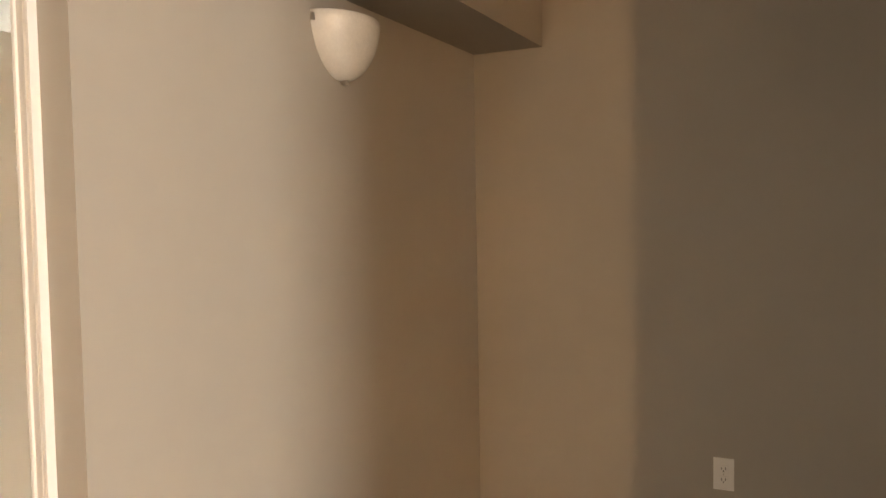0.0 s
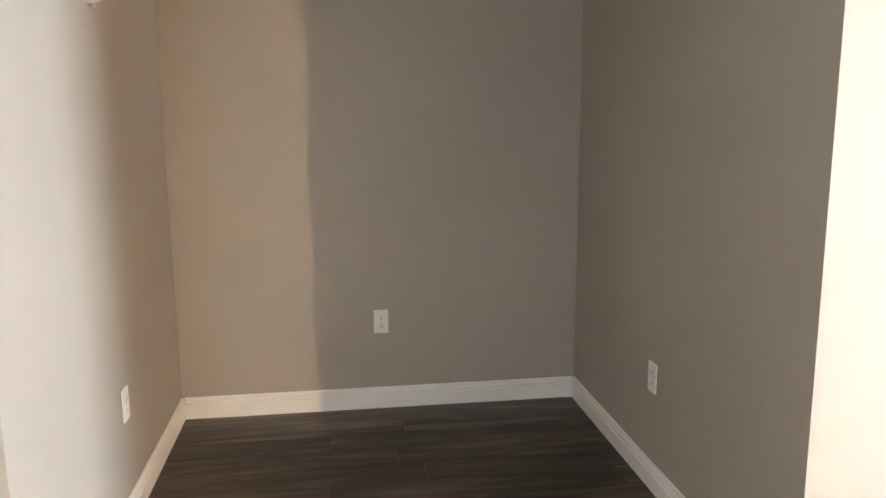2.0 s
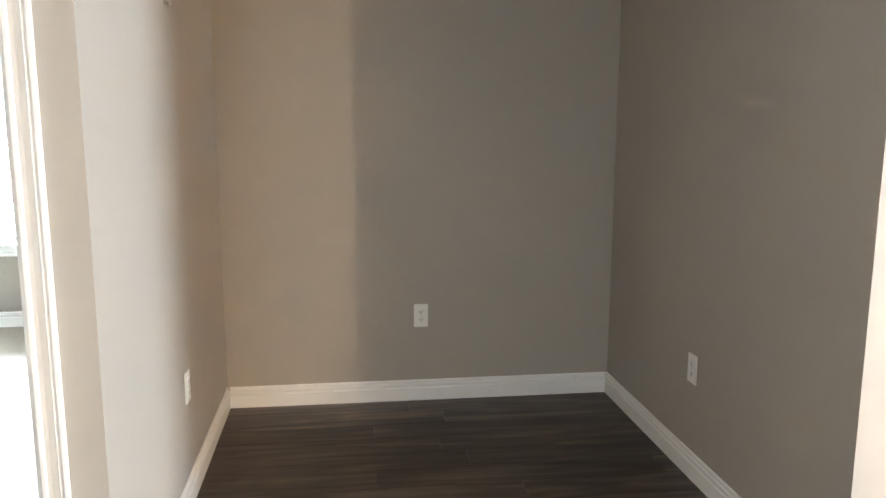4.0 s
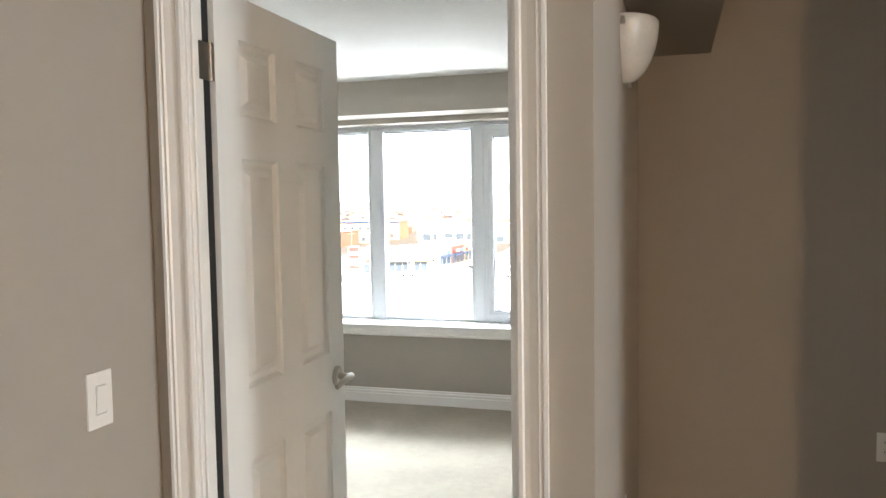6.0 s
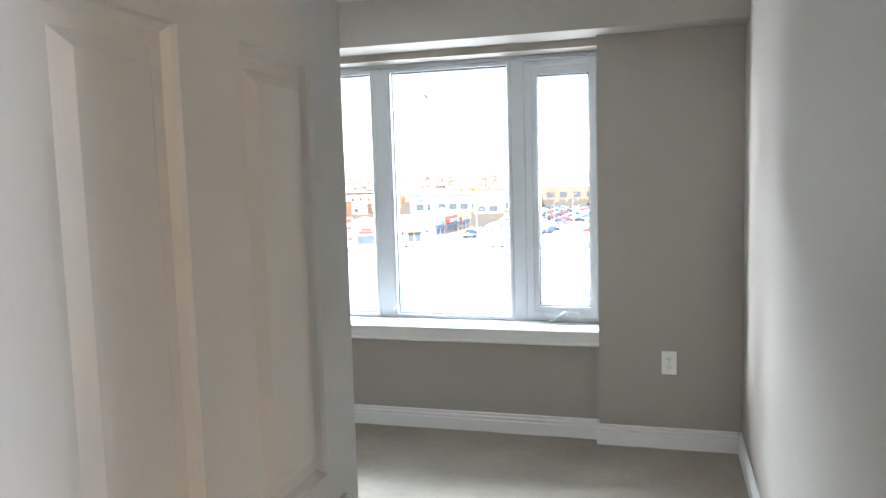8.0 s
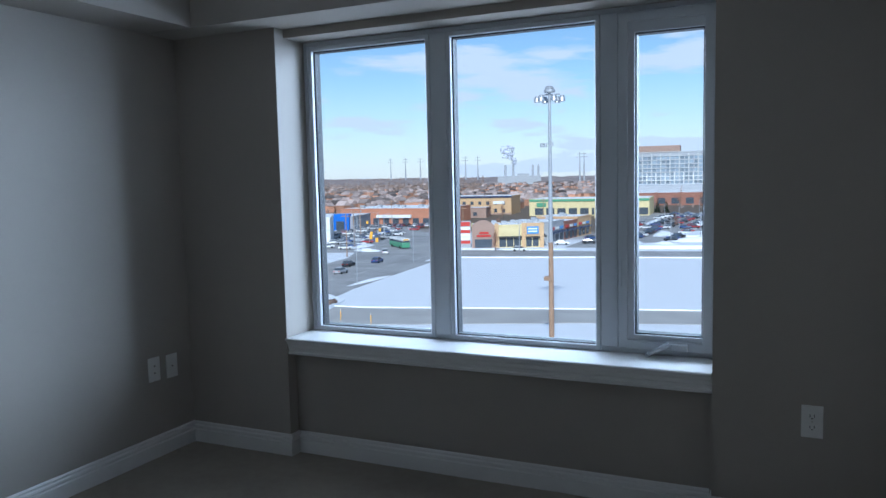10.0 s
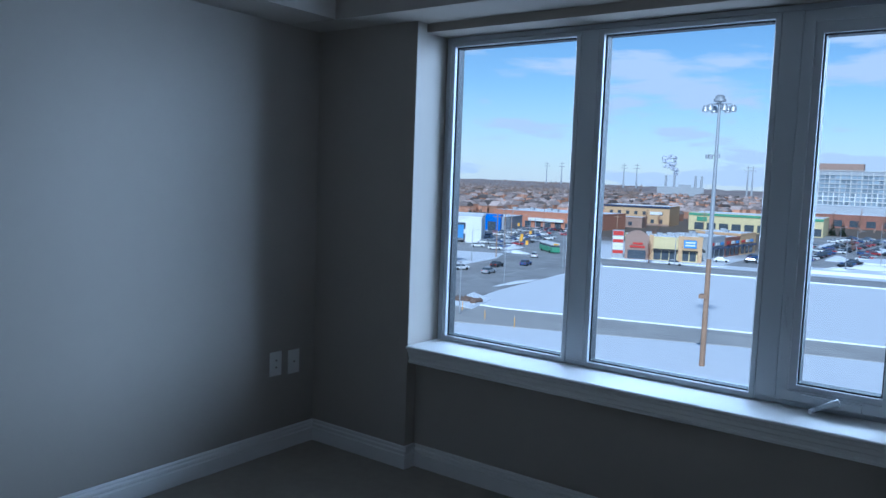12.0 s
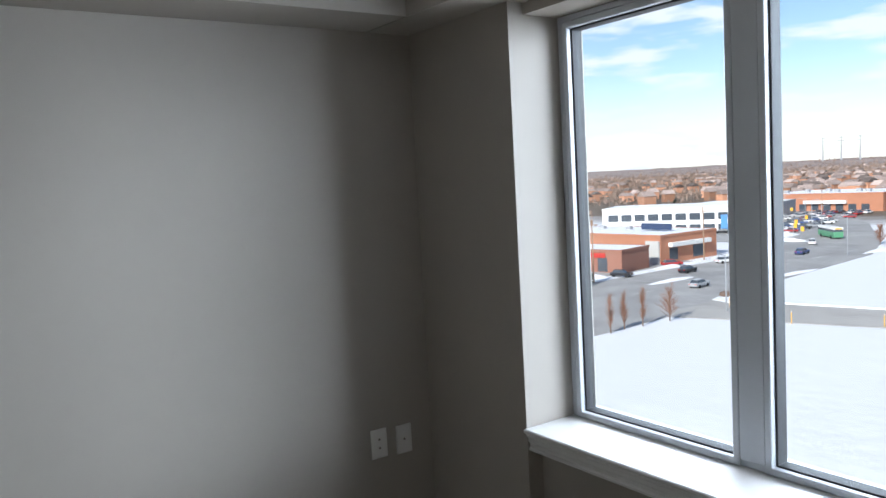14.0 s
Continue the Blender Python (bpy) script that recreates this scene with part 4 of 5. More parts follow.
ob = building("brick_garage", "small brown brick garage with a striped red fascia", (-130.4, 122), 10, 19, 11, 4.6, BRICK2, windows=[(2, 0.2, 3.0, 3.0), (13, 0.2, 2.4, 3.0)])
panel_on(ob, "fascia", 1, 3.2, 9, 4.2, GREY)
panel_on(ob, "fascia", 9.1, 3.2, 15, 4.2, RED)
ob = building("school_building", "two-storey buff stucco hall with small windows", (-184, 404), 8, 36, 26, 10.2, BUFF, windows=[(3 + 4.6 * k, 5.6, 1.8, 1.9) for k in range(7)] + [(3 + 4.6 * k, 1.2, 1.8, 2.2) for k in range(7)])
panel_on(ob, "cornice", -0.3, 9.6, 36.3, 10.5, NAVY, 0.6, "dark cornice band")
panel_on(ob, "sign", 25.5, 6.0, 32, 7.6, WHITE, 0.3, "white sign board")
panel_on(ob, "plinth", 0, 0, 36, 0.9, BROWN, 0.2, "brown plinth")
building("brown_lodge", "low brown gabled shop beyond the plaza", (-172, 372), 10, 22, 12, 5.0, BROWN, windows=[(3, 1, 2, 2), (9, 1, 2, 2), (15, 1, 2, 2)])
ob = building("green_store", "pale yellow store with green cornice bands", (-132, 392), 6, 62, 34, 8.6, YELLOW, windows=[(3 + 6 * k, 0.5, 4.4, 3.6) for k in range(10)])
panel_on(ob, "cornice", 0, 7.6, 62, 8.8, GREEN, 0.4, "green cornice band")
panel_on(ob, "sign", 4, 4.8, 9, 7.0, GREEN, 0.4, "green sign")
for name, label, y0, length, h, mat in (("grey_shop_row", "grey stucco shop row with dark awnings", 235.0, 13, 6.4, GREY), ("brick_shop_row", "red-brown brick shop row with dark awnings", 248.3, 13, 5.8, BRICK2), ("buff_shop_row", "buff stucco shop row with dark awnings", 261.6, 15, 6.6, BUFF)):
    ob = building(name, label, (-72.5 + (y0 - 235) * 0.07, y0), 86, length, 15, h, mat, windows=[(1.2 + 4 * k, 0.3, 3.0, 2.5) for k in range(3)])
    for k in range(3):
        part("awning", soft_box(0.8 + 4 * k, -1.3, 2.9, 4.4 + 4 * k, -0.06, 3.5, 0.08, 1), NAVY, ob, "dark awning")
        part("sign", soft_box(1.3 + 4 * k, -0.3, 4.0, 3.9 + 4 * k, -0.06, 4.9, 0.04, 1), (RED, WHITE, BLUESIGN)[k], ob)
        roof_unit(ob, 2 + 4 * k, 5 + 2 * k, h, 1.5)
building("yellow_store", "small yellow stucco store by the parking lot", (-92, 372), 5, 14, 12, 8, YELLOW, windows=[(2, 0.6, 4, 3), (8, 0.6, 4, 3)])
building("brick_mall", "long low brown brick mall below the apartment tower", (-118, 520), 6, 110, 50, 8, BRICK2, windows=[(4 + 9 * k, 1, 5, 4) for k in range(12)])
building("grey_mall_wing", "grey mall wing below the apartment tower", (-116, 540), 6, 62, 40, 13, GREY)
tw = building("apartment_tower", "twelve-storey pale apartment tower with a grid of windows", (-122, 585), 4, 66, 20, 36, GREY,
              windows=[(1.0 + 3.3 * i, 4.3 + 3.0 * j, 2.6, 2.3) for i in range(19) for j in range(10)], roof=GREY, glass=HAZY_GLASS)
for k in range(12):
    part("floor_slab", boxes((-0.2, -0.9, 3.6 + 3.0 * k, 66.2, -0.06, 4.0 + 3.0 * k)), WHITE if k < 6 else CONCRETE, tw, "pale floor band")
for k in range(21):
    part("fin", boxes((-0.1 + 3.3 * k, -0.8, 0, 0.45 + 3.3 * k, -0.065, 21.5 if k % 2 else 36)), WHITE if k % 2 else CONCRETE, tw, "pale upright fin")
part("roof_storey", boxes((3, 2, 36.5, 40, 16, 41.5)), BROWN, tw, "taupe set-back top storey")


# cars, built once for each paint and then copied
def car(paint_name, rgb, at, rz, word):
    pm = material(paint_name, rgb, 0.3, vary=0.04, scale=1)
    c = thing("car", word + " parked car on the snowy lot", "car", (at[0], at[1], G + 0.06), rz, group="parked cars")
    bm = soft_box(-2.2, -0.9, 0.32, 2.2, 0.9, 0.92, 0.14)
    part("body", bm, pm, c)
    bm = bmesh.new()
    low = [bm.verts.new(v) for v in ((-1.9, -0.82, 0.9), (1.1, -0.82, 0.9), (1.1, 0.82, 0.9), (-1.9, 0.82, 0.9))]
    hi = [bm.verts.new(v) for v in ((-1.4, -0.66, 1.42), (0.4, -0.66, 1.42), (0.4, 0.66, 1.42), (-1.4, 0.66, 1.42))]
    for k in range(4):
        bm.faces.new((low[k], low[(k + 1) % 4], hi[(k + 1) % 4], hi[k]))
    bm.faces.new(hi)
    part("cabin_glass", bm, TINTED, c)
    part("car_roof", soft_box(-1.42, -0.67, 1.41, 0.42, 0.67, 1.48, 0.03, 1), pm, c)
    for x in (-1.35, 1.35):
        for y in (-0.88, 0.88):
            part("wheel", rods(((x, y - 0.1, 0.32), (x, y + 0.1, 0.32), 0.33), seg=12), TYRE, c)
    for y in (-0.6, 0.6):
        part("headlight", boxes((2.18, y - 0.18, 0.62, 2.23, y + 0.18, 0.76)), WHITE, c)
        part("tail_light", boxes((-2.23, y - 0.18, 0.66, -2.18, y + 0.18, 0.8)), RED, c)
    return c


rnd = random.Random(11)
protos = [car("white_car_paint", (0.75, 0.75, 0.76), (-108.5, 193), 120, "white"), car("silver_car_paint", (0.40, 0.41, 0.43), (-96, 150), 96, "silver"),
          car("black_car_paint", (0.02, 0.02, 0.025), (-102, 163), 98, "black"), car("blue_car_paint", (0.04, 0.08, 0.22), (-99, 172), 99, "dark blue"),
          car("red_car_paint", (0.35, 0.03, 0.03), (-84.5, 84), 90, "red")]
spots = []
for row in range(5):
    for k in range(13):
        spots.append((-128 - row * 13 - k * 1.4, 203 + k * 6.6 + row * 3.0, 120 + rnd.choice((90, -90))))
for row in range(3):
    for k in range(9):
        spots.append((-150 - k * 3.2, 290 + row * 8 - k * 0.2, 92))
for row in range(4):
    for k in range(9):
        spots.append((-50 + row * 13, 244 + k * 7.5 + row * 4, 80 + rnd.choice((90, -90))))
for row in range(6):
    for k in range(12):
        spots.append((-62 + row * 7.2 + k * 0.3, 300 + k * 9.5 + row * 2, 86 + rnd.choice((90, -90))))
for row in range(3):
    for k in range(12):
        spots.append((-131 - row * 13 - k * 1.5 - 5.5, 205 + k * 6.9 + row * 3.0, 120 + rnd.choice((90, -90))))
for x, y, r in spots:
    if rnd.random() < 0.82:
        copy_thing(rnd.choice(protos), pose(x + rnd.uniform(-0.5, 0.5), y + rnd.uniform(-0.5, 0.5), G + 0.05, 0, 0, r))
for i, x, y, r in ((0, -91, 92, 94), (1, -87, 118, 97), (2, -103, 97, 94), (0, -67, 230, 15), (2, -60, 236, 15), (0, -73, 208, 13), (2, -108, 121, 20), (1, -118, 137, 24), (4, -110.5, 140, 60), (0, -104, 150, 70), (2, -101, 133, 96), (3, -63, 250, 60), (0, -60, 262, 60), (1, -58, 275, 240), (0, -45, 208, 13)):
    copy_thing(protos[i], pose(x, y, G + 0.09, 0, 0, r))


def bus():
    b = thing("city_bus", "green and white city bus waiting at the junction", "bus", (-114, 212, G + 0.06), 138)
    part("body", soft_box(-6, -1.25, 0.35, 6, 1.25, 1.9, 0.12), GREEN, b)
    part("upper_body", soft_box(-6, -1.25, 2.5, 6, 1.25, 3.1, 0.12), WHITE, b)
    part("window_band", soft_box(-5.95, -1.22, 1.88, 5.95, 1.22, 2.52, 0.02, 1), TINTED, b)
    part("destination_sign", boxes((-6.06, -0.8, 2.6, -6.0, 0.8, 2.95)), AMBER, b)
    for x in (-3.8, 3.6):
        for y in (-1.2, 1.2):
            part("wheel", rods(((x, y - 0.12, 0.48), (x, y + 0.12, 0.48), 0.48), seg=14), TYRE, b)


bus()


# masts, lamps and poles
def light_mast():
    m = thing("light_mast", "tall galvanised light mast with a ring of floodlights", "light mast", (-28.9, 94.5, G))
    part("lower_pole", rods(((0, 0, 0), (0, 0, 13), 0.34, 0.30), seg=14), RUST, m, "rust-brown lower pole")
    part("upper_pole", rods(((0, 0, 13), (0, 0, 32.2), 0.30, 0.15), seg=14), STEEL, m)
    part("ring", rods(((0, 0, 31.6), (0, 0, 31.9), 0.7, 0.7), ((-1.3, 0, 31.3), (1.3, 0, 31.3), 0.07), ((0, -1.3, 31.3), (0, 1.3, 31.3), 0.07), seg=14), STEEL, m)
    part("lowering_cap", rods(((0, 0, 31.9), (0, 0, 32.15), 0.5, 0.55), ((0, 0, 32.15), (0, 0, 32.35), 0.55, 0.35), seg=14), STEEL, m)
    for k in range(6):
        a = radians(60 * k + 8)
        x, y = 1.55 * math.cos(a), 1.55 * math.sin(a)
        light = part("floodlight", rods(((x, y, 31.2), (x, y, 30.9), 0.2, 0.36), ((x, y, 30.9), (x, y, 30.45), 0.36, 0.42), seg=12), STEEL, m)
        part("lens", rods(((x, y, 30.45), (x, y, 30.38), 0.38, 0.30), seg=12), WHITE, light, "pale lens")
    part("camera_bracket", rods(((-1.1, 0, 25.3), (0.3, 0, 25.3), 0.06), ((-1.05, 0, 24.9), (-1.05, 0, 25.4), 0.2), ((-0.6, 0, 24.9), (-0.6, 0, 25.4), 0.2), ((0.25, 0, 25.0), (0.25, 0, 25.5), 0.2), seg=8), STEEL, m)
    part("collar_box", soft_box(-0.8, -0.5, 8.2, 0.2, 0.5, 8.7, 0.03, 1), RUST, m)


light_mast()


def street_lamp(at, h, rz):
    m = thing("street_lamp", "slim grey street lamp with a short arm", "street lamp", (at[0], at[1], G), rz, group="street lamps")
    part("pole", rods(((0, 0, 0), (0, 0, h), 0.13, 0.08), seg=8), STEEL, m)
    part("arm", rods(((0, 0, h - 0.3), (1.8, 0, h), 0.05), seg=6), STEEL, m)
    part("lamp_head", soft_box(1.5, -0.15, h - 0.05, 2.3, 0.15, h + 0.1, 0.04, 1), GREY, m)
    return m


lamp = street_lamp((-69.5, 101), 8.5, 150)
for x, y, r in ((-83, 136, 170), (-72, 205, 200), (-47, 228, 30), (-90, 175, 170), (-113, 168, 0), (-117, 190, 0), (-132, 215, 20), (-150, 248, 20), (-140, 230, 200), (-165, 270, 30), (-175, 290, 30), (-150, 262, 200), (-60, 246, 30), (-30, 262, 30), (-42, 300, 30), (-20, 236, 30), (-186, 300, 0), (-36, 240, 30), (-12, 262, 30), (-52, 330, 30), (-30, 340, 30), (-44, 380, 30), (-66, 270, 30), (-195, 285, 0), (-142, 252, 20), (-134, 238, 20), (-160, 240, 20), (-122, 222, 20)):
    copy_thing(lamp, pose(x, y, G, 0, 0, r))


def utility_pole(at, h):
    m = thing("utility_pole", "weathered wooden utility pole with a crossarm", "utility pole", (at[0], at[1], G), 20, group="utility poles")
    part("pole", rods(((0, 0, 0), (0, 0, h), 0.17, 0.11), seg=8), RUST, m)
    part("crossarm", boxes((-1.2, -0.07, h - 1.2, 1.2, 0.07, h - 1.0)), RUST, m)
    return m


up = utility_pole((-107, 112), 12.5)
for x, y in ((-111, 152), (-115, 183), (-128, 208), (-145, 240), (-165, 300), (-100, 230), (-95, 300)):
    copy_thing(up, pose(x, y, G, 0, 0, 20))
bol = thing("marker_post", "yellow and pale marker post beside the service road", "marker post", (-57.5, 98, G), group="marker posts")
part("post", rods(((0, 0, 0), (0, 0, 1.6), 0.06), seg=8), AMBER, bol)
part("cap", rods(((0, 0, 1.6), (0, 0, 1.75), 0.07, 0.03), seg=8), WHITE, bol)
for x, y in ((-71, 104), (-64, 100), (-48, 103)):
    copy_thing(bol, pose(x, y, G))
for x, y, r in ((-118, 204, 20), (-134, 228, 20), (-141, 246, 20), (-126, 214, 20), (-170, 286, 20)):
    fl = thing("lot_banner", "amber banner flag on a short pole at the dealership", "banner", (x, y, G), r, group="lot banners")
    part("pole", rods(((0, 0, 0), (0, 0, 3.6), 0.06), seg=6), STEEL, fl)
    part("flag", boxes((0.07, -0.02, 2.3, 0.95, 0.02, 3.6)), AMBER, fl)


# bare trees and shrubs
def bare_tree(name, label, at, h, spread, seed, twigs=60, mat=TWIG):
    r = random.Random(seed)
    t = thing(name, label, "tree" if h > 4 else "shrub", (at[0], at[1], G), r.random() * 360)
    part("trunk", rods(((0, 0, -0.1), (0.05, 0, h * 0.5), 0.035 * h * 0.6, 0.02 * h * 0.5), ((0.05, 0, h * 0.5), (0, 0.05, h * 0.92), 0.02 * h * 0.5, 0.02), seg=7), BARK, t)
    bm = bmesh.new()
    for k in range(twigs):
        z0 = h * r.uniform(0.12, 0.8)
        a, l = r.uniform(0, 6.28), spread * r.uniform(0.45, 1.0) * (1.1 - z0 / h)
        p = Vector((0, 0, z0))
        q = p + Vector((math.cos(a) * l, math.sin(a) * l, h * r.uniform(0.12, 0.35)))
        cyl_into(bm, p, q, 0.045, 0.015, seg=4)
        for s in range(3):
            u = r.uniform(0.4, 1)
            m0 = p.lerp(q, u)
            cyl_into(bm, m0, m0 + Vector((r.uniform(-1, 1), r.uniform(-1, 1), r.uniform(0.2, 1.2))) * h * 0.1, 0.025, 0.008, seg=3)
    part("crown", bm, mat, t)
    return t


for k, (x, y, h, s) in enumerate(((-71.5, 78.5, 5.0, 0.9), (-71.8, 81.5, 5.2, 0.8), (-71.6, 85, 5.4, 0.9), (-71, 90, 5.0, 2.2))):
    bare_tree("young_tree", "slim bare reddish-brown young tree in the snow", (x, y), h, s, 20 + k)
bare_tree("oak_shrub", "rounded russet shrub at the field's corner", (-94, 198), 5.0, 2.2, 31, 120)
bare_tree("young_tree", "bare street tree by the plaza road", (-80, 207), 6.0, 1.6, 33)
for k, (x, y, h, sp_) in enumerate(((-96, 500, 11, 4), (-84, 505, 10, 4), (-70, 506, 12, 5), (-58, 509, 10, 4), (-104, 497, 10, 4), (-44, 512, 11, 4), (-150, 380, 9, 3.5), (-196, 395, 10, 4), (-205, 372, 9, 4), (-140, 372, 8, 3), (-215, 300, 8, 3), (-100, 262, 7, 2.5), (-58, 292, 5, 2), (-46, 318, 5, 2), (-28, 345, 5, 2))):
    bare_tree("bare_tree", "leafless brown tree near the shops", (x, y), h, sp_, 50 + k, 40)
rock = bmesh.new()
for k in range(26):
    r = random.Random(k)
    m = Matrix.Translation((r.uniform(-2.6, 2.6), r.uniform(-1.2, 1.2), 0.25)) @ Matrix.Diagonal((r.uniform(0.4, 0.9), r.uniform(0.4, 0.8), r.uniform(0.3, 0.6), 1))
    bmesh.ops.create_icosphere(rock, subdivisions=1, radius=1, matrix=m)
solid("shrub_bed", rock, BARK, "low brown shrub bed in the snowy island", "shrub bed", kind="stuff", at=(-76, 112, G + 0.2))


def spruce(at, h, seed):
    r = random.Random(seed)
    t = thing("spruce_tree", "dark green spruce standing in the snow", "tree", (at[0], at[1], G), r.random() * 360, group="spruces")
    part("trunk", rods(((0, 0, -0.1), (0, 0, h * 0.95), 0.02 * h, 0.02), seg=6), BARK, t)
    bm = bmesh.new()
    for k in range(150):
        u = r.random() ** 0.7
        z, a = h * (0.08 + 0.9 * (1 - u)), r.uniform(0, 6.28)
        l = 0.26 * h * u * r.uniform(0.7, 1.1) + 0.15
        d = Vector((math.cos(a), math.sin(a), 0))
        n = Vector((-d.y, d.x, 0)) * l * 0.22
        p0, p1 = Vector((0, 0, z)), Vector((0, 0, z - 0.25 * l)) + d * l
        mid = p0.lerp(p1, 0.6) + Vector((0, 0, 0.08 * l))
        vs = [bm.verts.new(v) for v in (p0, mid + n, p1, mid - n, mid - Vector((0, 0, 0.16 * l)))]
        bm.faces.new((vs[0], vs[1], vs[2]))
        bm.faces.new((vs[0], vs[2], vs[3]))
        bm.faces.new((vs[0], vs[4], vs[1]))
        bm.faces.new((vs[4], vs[2], vs[1]))
        bm.faces.new((vs[0], vs[3], vs[4]))
    part("crown", bm, NEEDLE, t)
    return t


sp = spruce((-105.5, 108), 8.5, 3)
for x, y in ((-238, 400), (-250, 480), (-70, 420), (-66, 424), (-40, 430), (-225, 330), (-260, 330)):
    copy_thing(sp, pose(x, y, G, 0, 0, x * 7 % 360) )


# distant streets of houses, woods, ridge and works
def houses():
    r = random.Random(5)
    wb, rb = bmesh.new(), bmesh.new()
    for k in range(2300):
        dist = 500 + 1500 * r.random() ** 1.35
        ang = radians(r.uniform(-62, 12))
        x, y = math.sin(ang) * dist, math.cos(ang) * dist
        if ang > radians(-16) and dist < 650:
            continue
        if ang < radians(-36) and r.random() < 0.72:
            continue
        w, d, h, rise = r.uniform(4.5, 8), r.uniform(5, 8.5), r.uniform(3.8, 5.6), r.uniform(1.8, 3.0)
        m = Matrix.Translation((x, y, G)) @ Matrix.Rotation(r.choice((0, 1.57)) + ang * 0.5, 4, "Z")
        v = box_into(wb, -w / 2, -d / 2, 0, w / 2, d / 2, h)
        for q in v:
            q.co = m @ q.co
        p = [m @ Vector(c) for c in ((-w / 2 - 0.4, -d / 2 - 0.4, h), (w / 2 + 0.4, -d / 2 - 0.4, h), (w / 2 + 0.4, d / 2 + 0.4, h), (-w / 2 - 0.4, d / 2 + 0.4, h), (0, -d / 2 - 0.4, h + rise), (0, d / 2 + 0.4, h + rise))]
        vs = [rb.verts.new(c) for c in p]
        for q in ((0, 4, 5, 3), (1, 2, 5, 4), (0, 1, 4), (3, 5, 2)):
            rb.faces.new([vs[i] for i in q])
    ob = solid("distant_houses", wb, HOUSE, "far streets of brick houses with snow-dusted roofs", "houses", kind="stuff")
    part("roofs", rb, ROOFS, ob)
    # bare woodland clumps between and behind the houses
    tb = bmesh.new()
    for k in range(26000):
        u = r.random()
        if k < 9000:
            dist, ang = 250 + 1500 * r.random(), radians(r.uniform(-62, 12))
            if dist < 470 and ang > radians(-44):
                continue
            s = r.uniform(0.9, 2.1)
        else:
            dist, ang = 520 + 1900 * r.random(), radians(r.uniform(-68, -22))
            if ang > radians(-34) and dist < 1000:
                dist += 900
            s = r.uniform(1.6, 3.2)
        if dist < 950:
            s *= 0.6
        x, y = math.sin(ang) * dist, math.cos(ang) * dist
        m = Matrix.Translation((x, y, G + s * 1.4 + max(0.0, dist - 2100) * 0.06)) @ Matrix.Diagonal((s * r.uniform(0.6, 1.0), s * r.uniform(0.6, 1.0), s * r.uniform(1.1, 1.7), 1))
        c = [Vector((r.gauss(0, 1), r.gauss(0, 1), r.gauss(0, 1))).normalized() * r.uniform(0.6, 1.1) for q in range(9)]
        vs = [tb.verts.new(m @ q) for q in c]
        for q in range(9):
            a, b, d = r.sample(range(9), 3)
            try:
                tb.faces.new((vs[a], vs[b], vs[d]))
            except ValueError:
                pass
    me = bpy.data.meshes.new("distant_woods")
    tb.to_mesh(me)
    tb.free()
    me.materials.append(WOODS)
    tagged(new("distant_woods", me), "bare brown winter trees among the far houses", "woods", kind="stuff")


houses()


def ridge():
    bm = bmesh.new()
    n, prev = 160, None
    for i in range(n + 1):
        ang = radians(-75 + 100 * i / n)
        x, y = math.sin(ang), math.cos(ang)
        left = max(0.0, min(1.0, (-18 - math.degrees(ang)) / 16))
        top = 19 + 5 * left + 4 * noise.noise((i * 0.11, 0, 0)) + 3 * noise.noise((i * 0.9, 4, 0))
        col = [bm.verts.new((x * 2100, y * 2100, G)), bm.verts.new((x * 2300, y * 2300, G + top * 0.75)), bm.verts.new((x * 2500, y * 2500, G + top)), bm.verts.new((x * 3200, y * 3200, G))]
        if prev:
            for k in range(3):
                bm.faces.new((prev[k], col[k], col[k + 1], prev[k + 1]))
        prev = col
    solid("far_ridge", bm, HAZY_RIDGE, "low wooded ridge along the horizon", "ridge", smooth=True)


ridge()


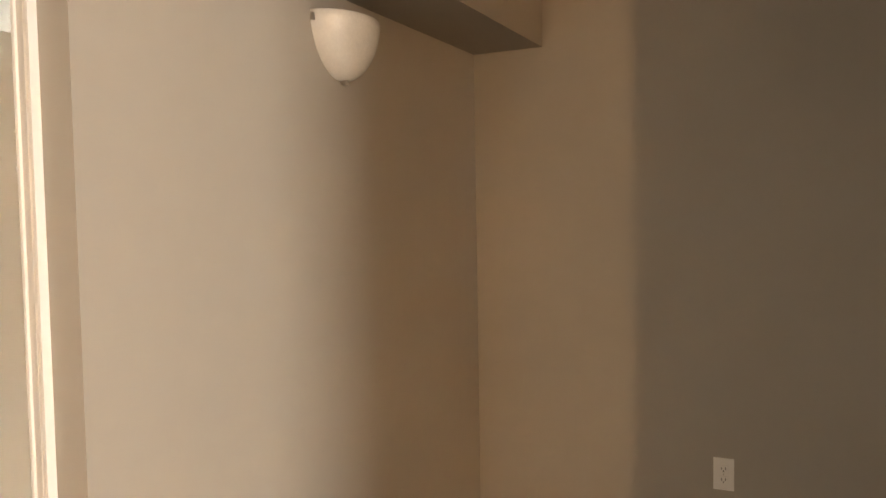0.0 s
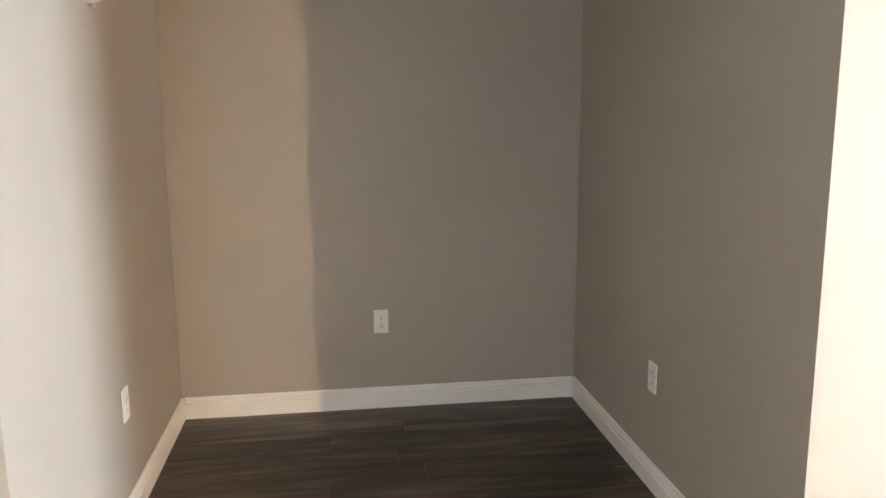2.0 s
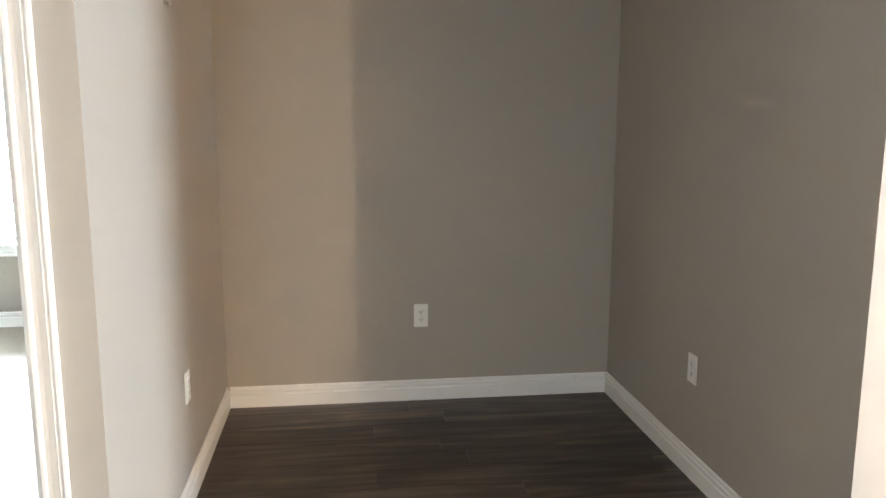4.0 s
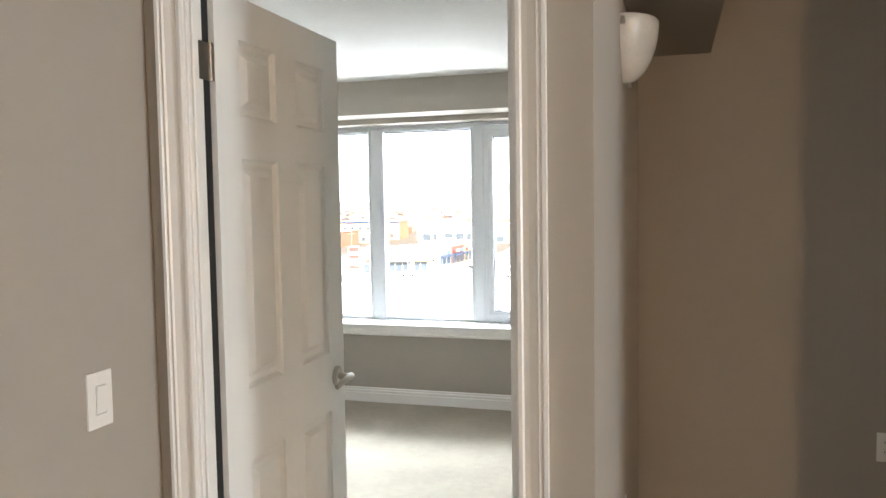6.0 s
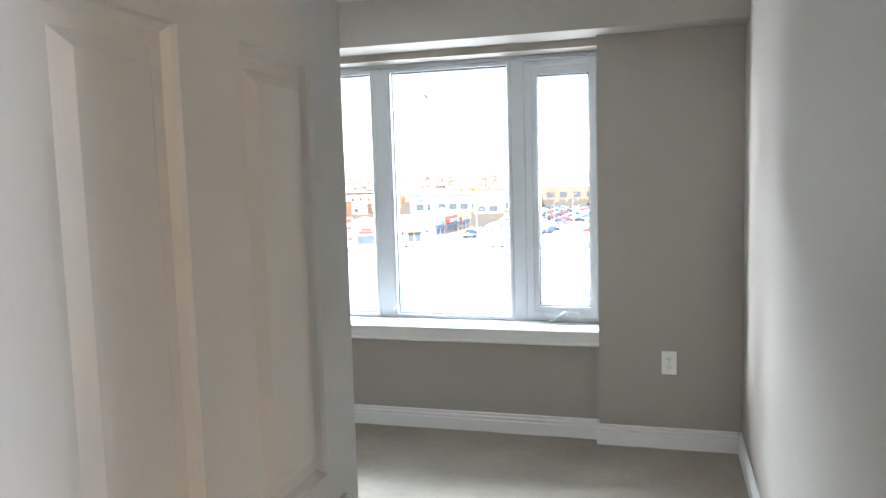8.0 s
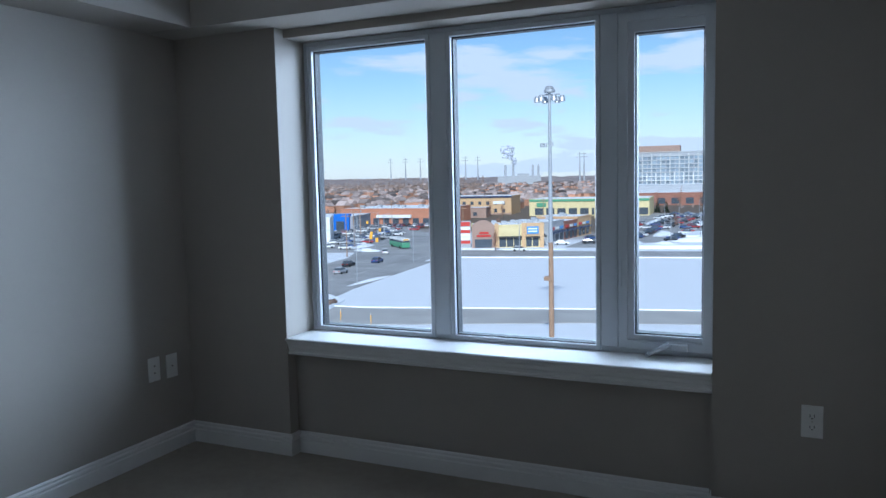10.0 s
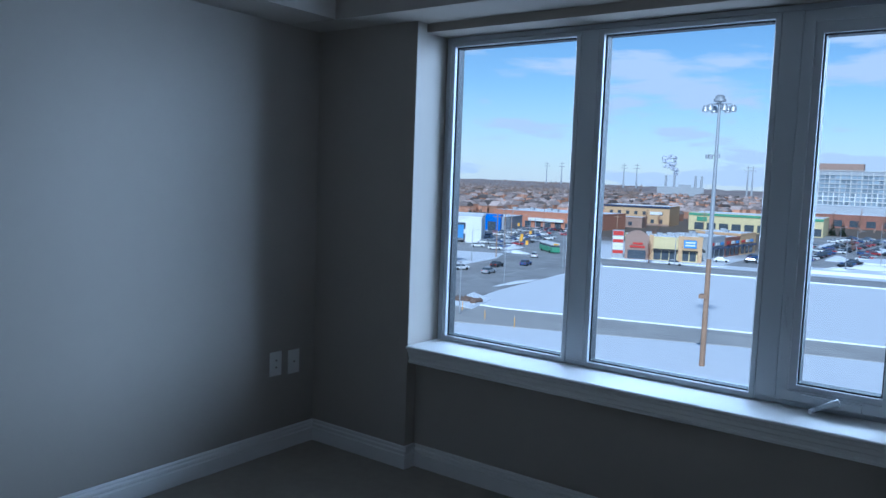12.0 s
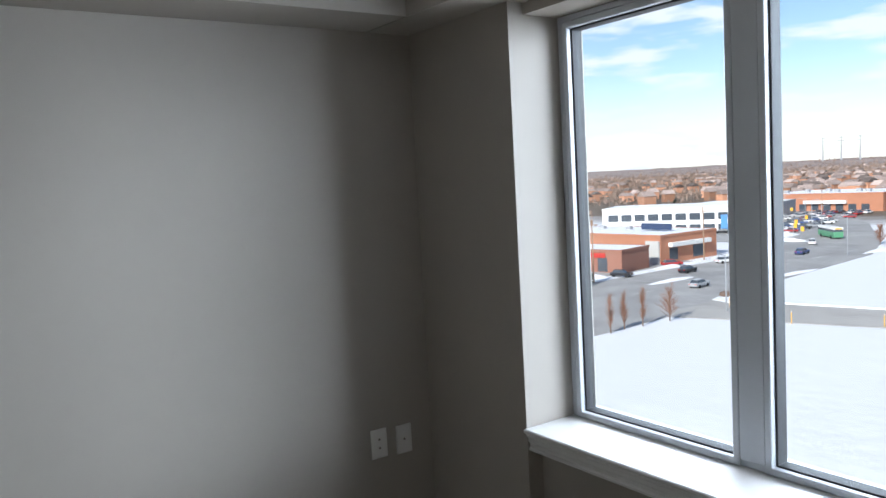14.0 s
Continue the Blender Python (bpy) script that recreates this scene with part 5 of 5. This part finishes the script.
def far_works():
    w = thing("power_works", "far grey works with slim stacks on the horizon", "works", (-655, 1880, G), 20)
    part("hall", boxes((-60, -20, 0, 50, 20, 22)), GREY, w)
    part("hall", boxes((-10, -22, 0, 20, 18, 28)), GREY, w)
    for x in (-40, -20, 30, 44):
        part("stack", rods(((x, 0, 20), (x, 0, 50), 3.2, 2.4), seg=10), GREY, w)
    sm = bmesh.new()
    r = random.Random(9)
    for k in range(170):
        u = k / 170
        m = Matrix.Translation((-20 - 16 * u + 6 * math.sin(u * 7) + r.gauss(0, 7 * u + 1.5), r.gauss(0, 4), 50 + 46 * u + r.gauss(0, 3))) @ Matrix.Diagonal([1.4 + 3.4 * u * r.uniform(0.3, 1.1)] * 3 + [1])
        bmesh.ops.create_icosphere(sm, subdivisions=2, radius=1, matrix=m)
    part("smoke_plume", sm, SMOKE, w, "grey smoke plume", smooth=True)
    py = thing("lattice_mast", "slim far transmission mast", "mast", (-1130, 2050, G), group="transmission masts")
    part("mast", rods(((0, 0, 0), (0, 0, 84), 3.0, 0.8), seg=6), GREY, py)
    part("crossarm", boxes((-9, -0.5, 70, 9, 0.5, 71.5), (-7, -0.5, 78, 7, 0.5, 79.5)), GREY, py)
    for x, y in ((-1085, 2060), (-1040, 2070), (-905, 2100), (-870, 2110), (-560, 2100), (-545, 2090), (-1900, 1500), (-1870, 1520)):
        copy_thing(py, pose(x, y, G, 0, 0, 20))


far_works()


# ---- laminate planks, last ----
def planks():
    top, gap = 0.0, 0.0012
    floor = bpy.data.objects["floor_den"]
    w, length = 0.165, 1.22
    cache = {}

    def plank_mesh(l, ww):
        key = (round(l, 3), round(ww, 3))
        if key not in cache:
            b = boxes((0, gap, -0.010, l - gap, ww, top - 0.0012), )
            vs = [b.verts.new(v) for v in ((0.0015, gap + 0.0015, top), (l - gap - 0.0015, gap + 0.0015, top), (l - gap - 0.0015, ww - 0.0015, top), (0.0015, ww - 0.0015, top))]
            b.faces.new(vs)
            base = [b.verts.new(v) for v in ((0, gap, top - 0.0012), (l - gap, gap, top - 0.0012), (l - gap, ww, top - 0.0012), (0, ww, top - 0.0012))]
            for k in range(4):
                b.faces.new((base[k], base[(k + 1) % 4], vs[(k + 1) % 4], vs[k]))
            cache[key] = mesh_of("plank", b, LAMINATE)
        return cache[key]

    rnd = random.Random(4)
    y = YB - w
    while y > -4.0:
        x_from, x_to = (0.0, XA) if y > 1.22 else (-1.04, 6.0)
        if y < 1.36 and y > 1.22:
            x_from = -1.04
        x = x_from - rnd.random() * length
        while x < x_to:
            a, b = max(x, x_from), min(x + length, x_to)
            if b - a > 0.02:
                ob = new("plank", plank_mesh(b - a, w))
                ob.location = (a, y, 0)
                ob.parent = floor
            x += length
        y -= w


planks()
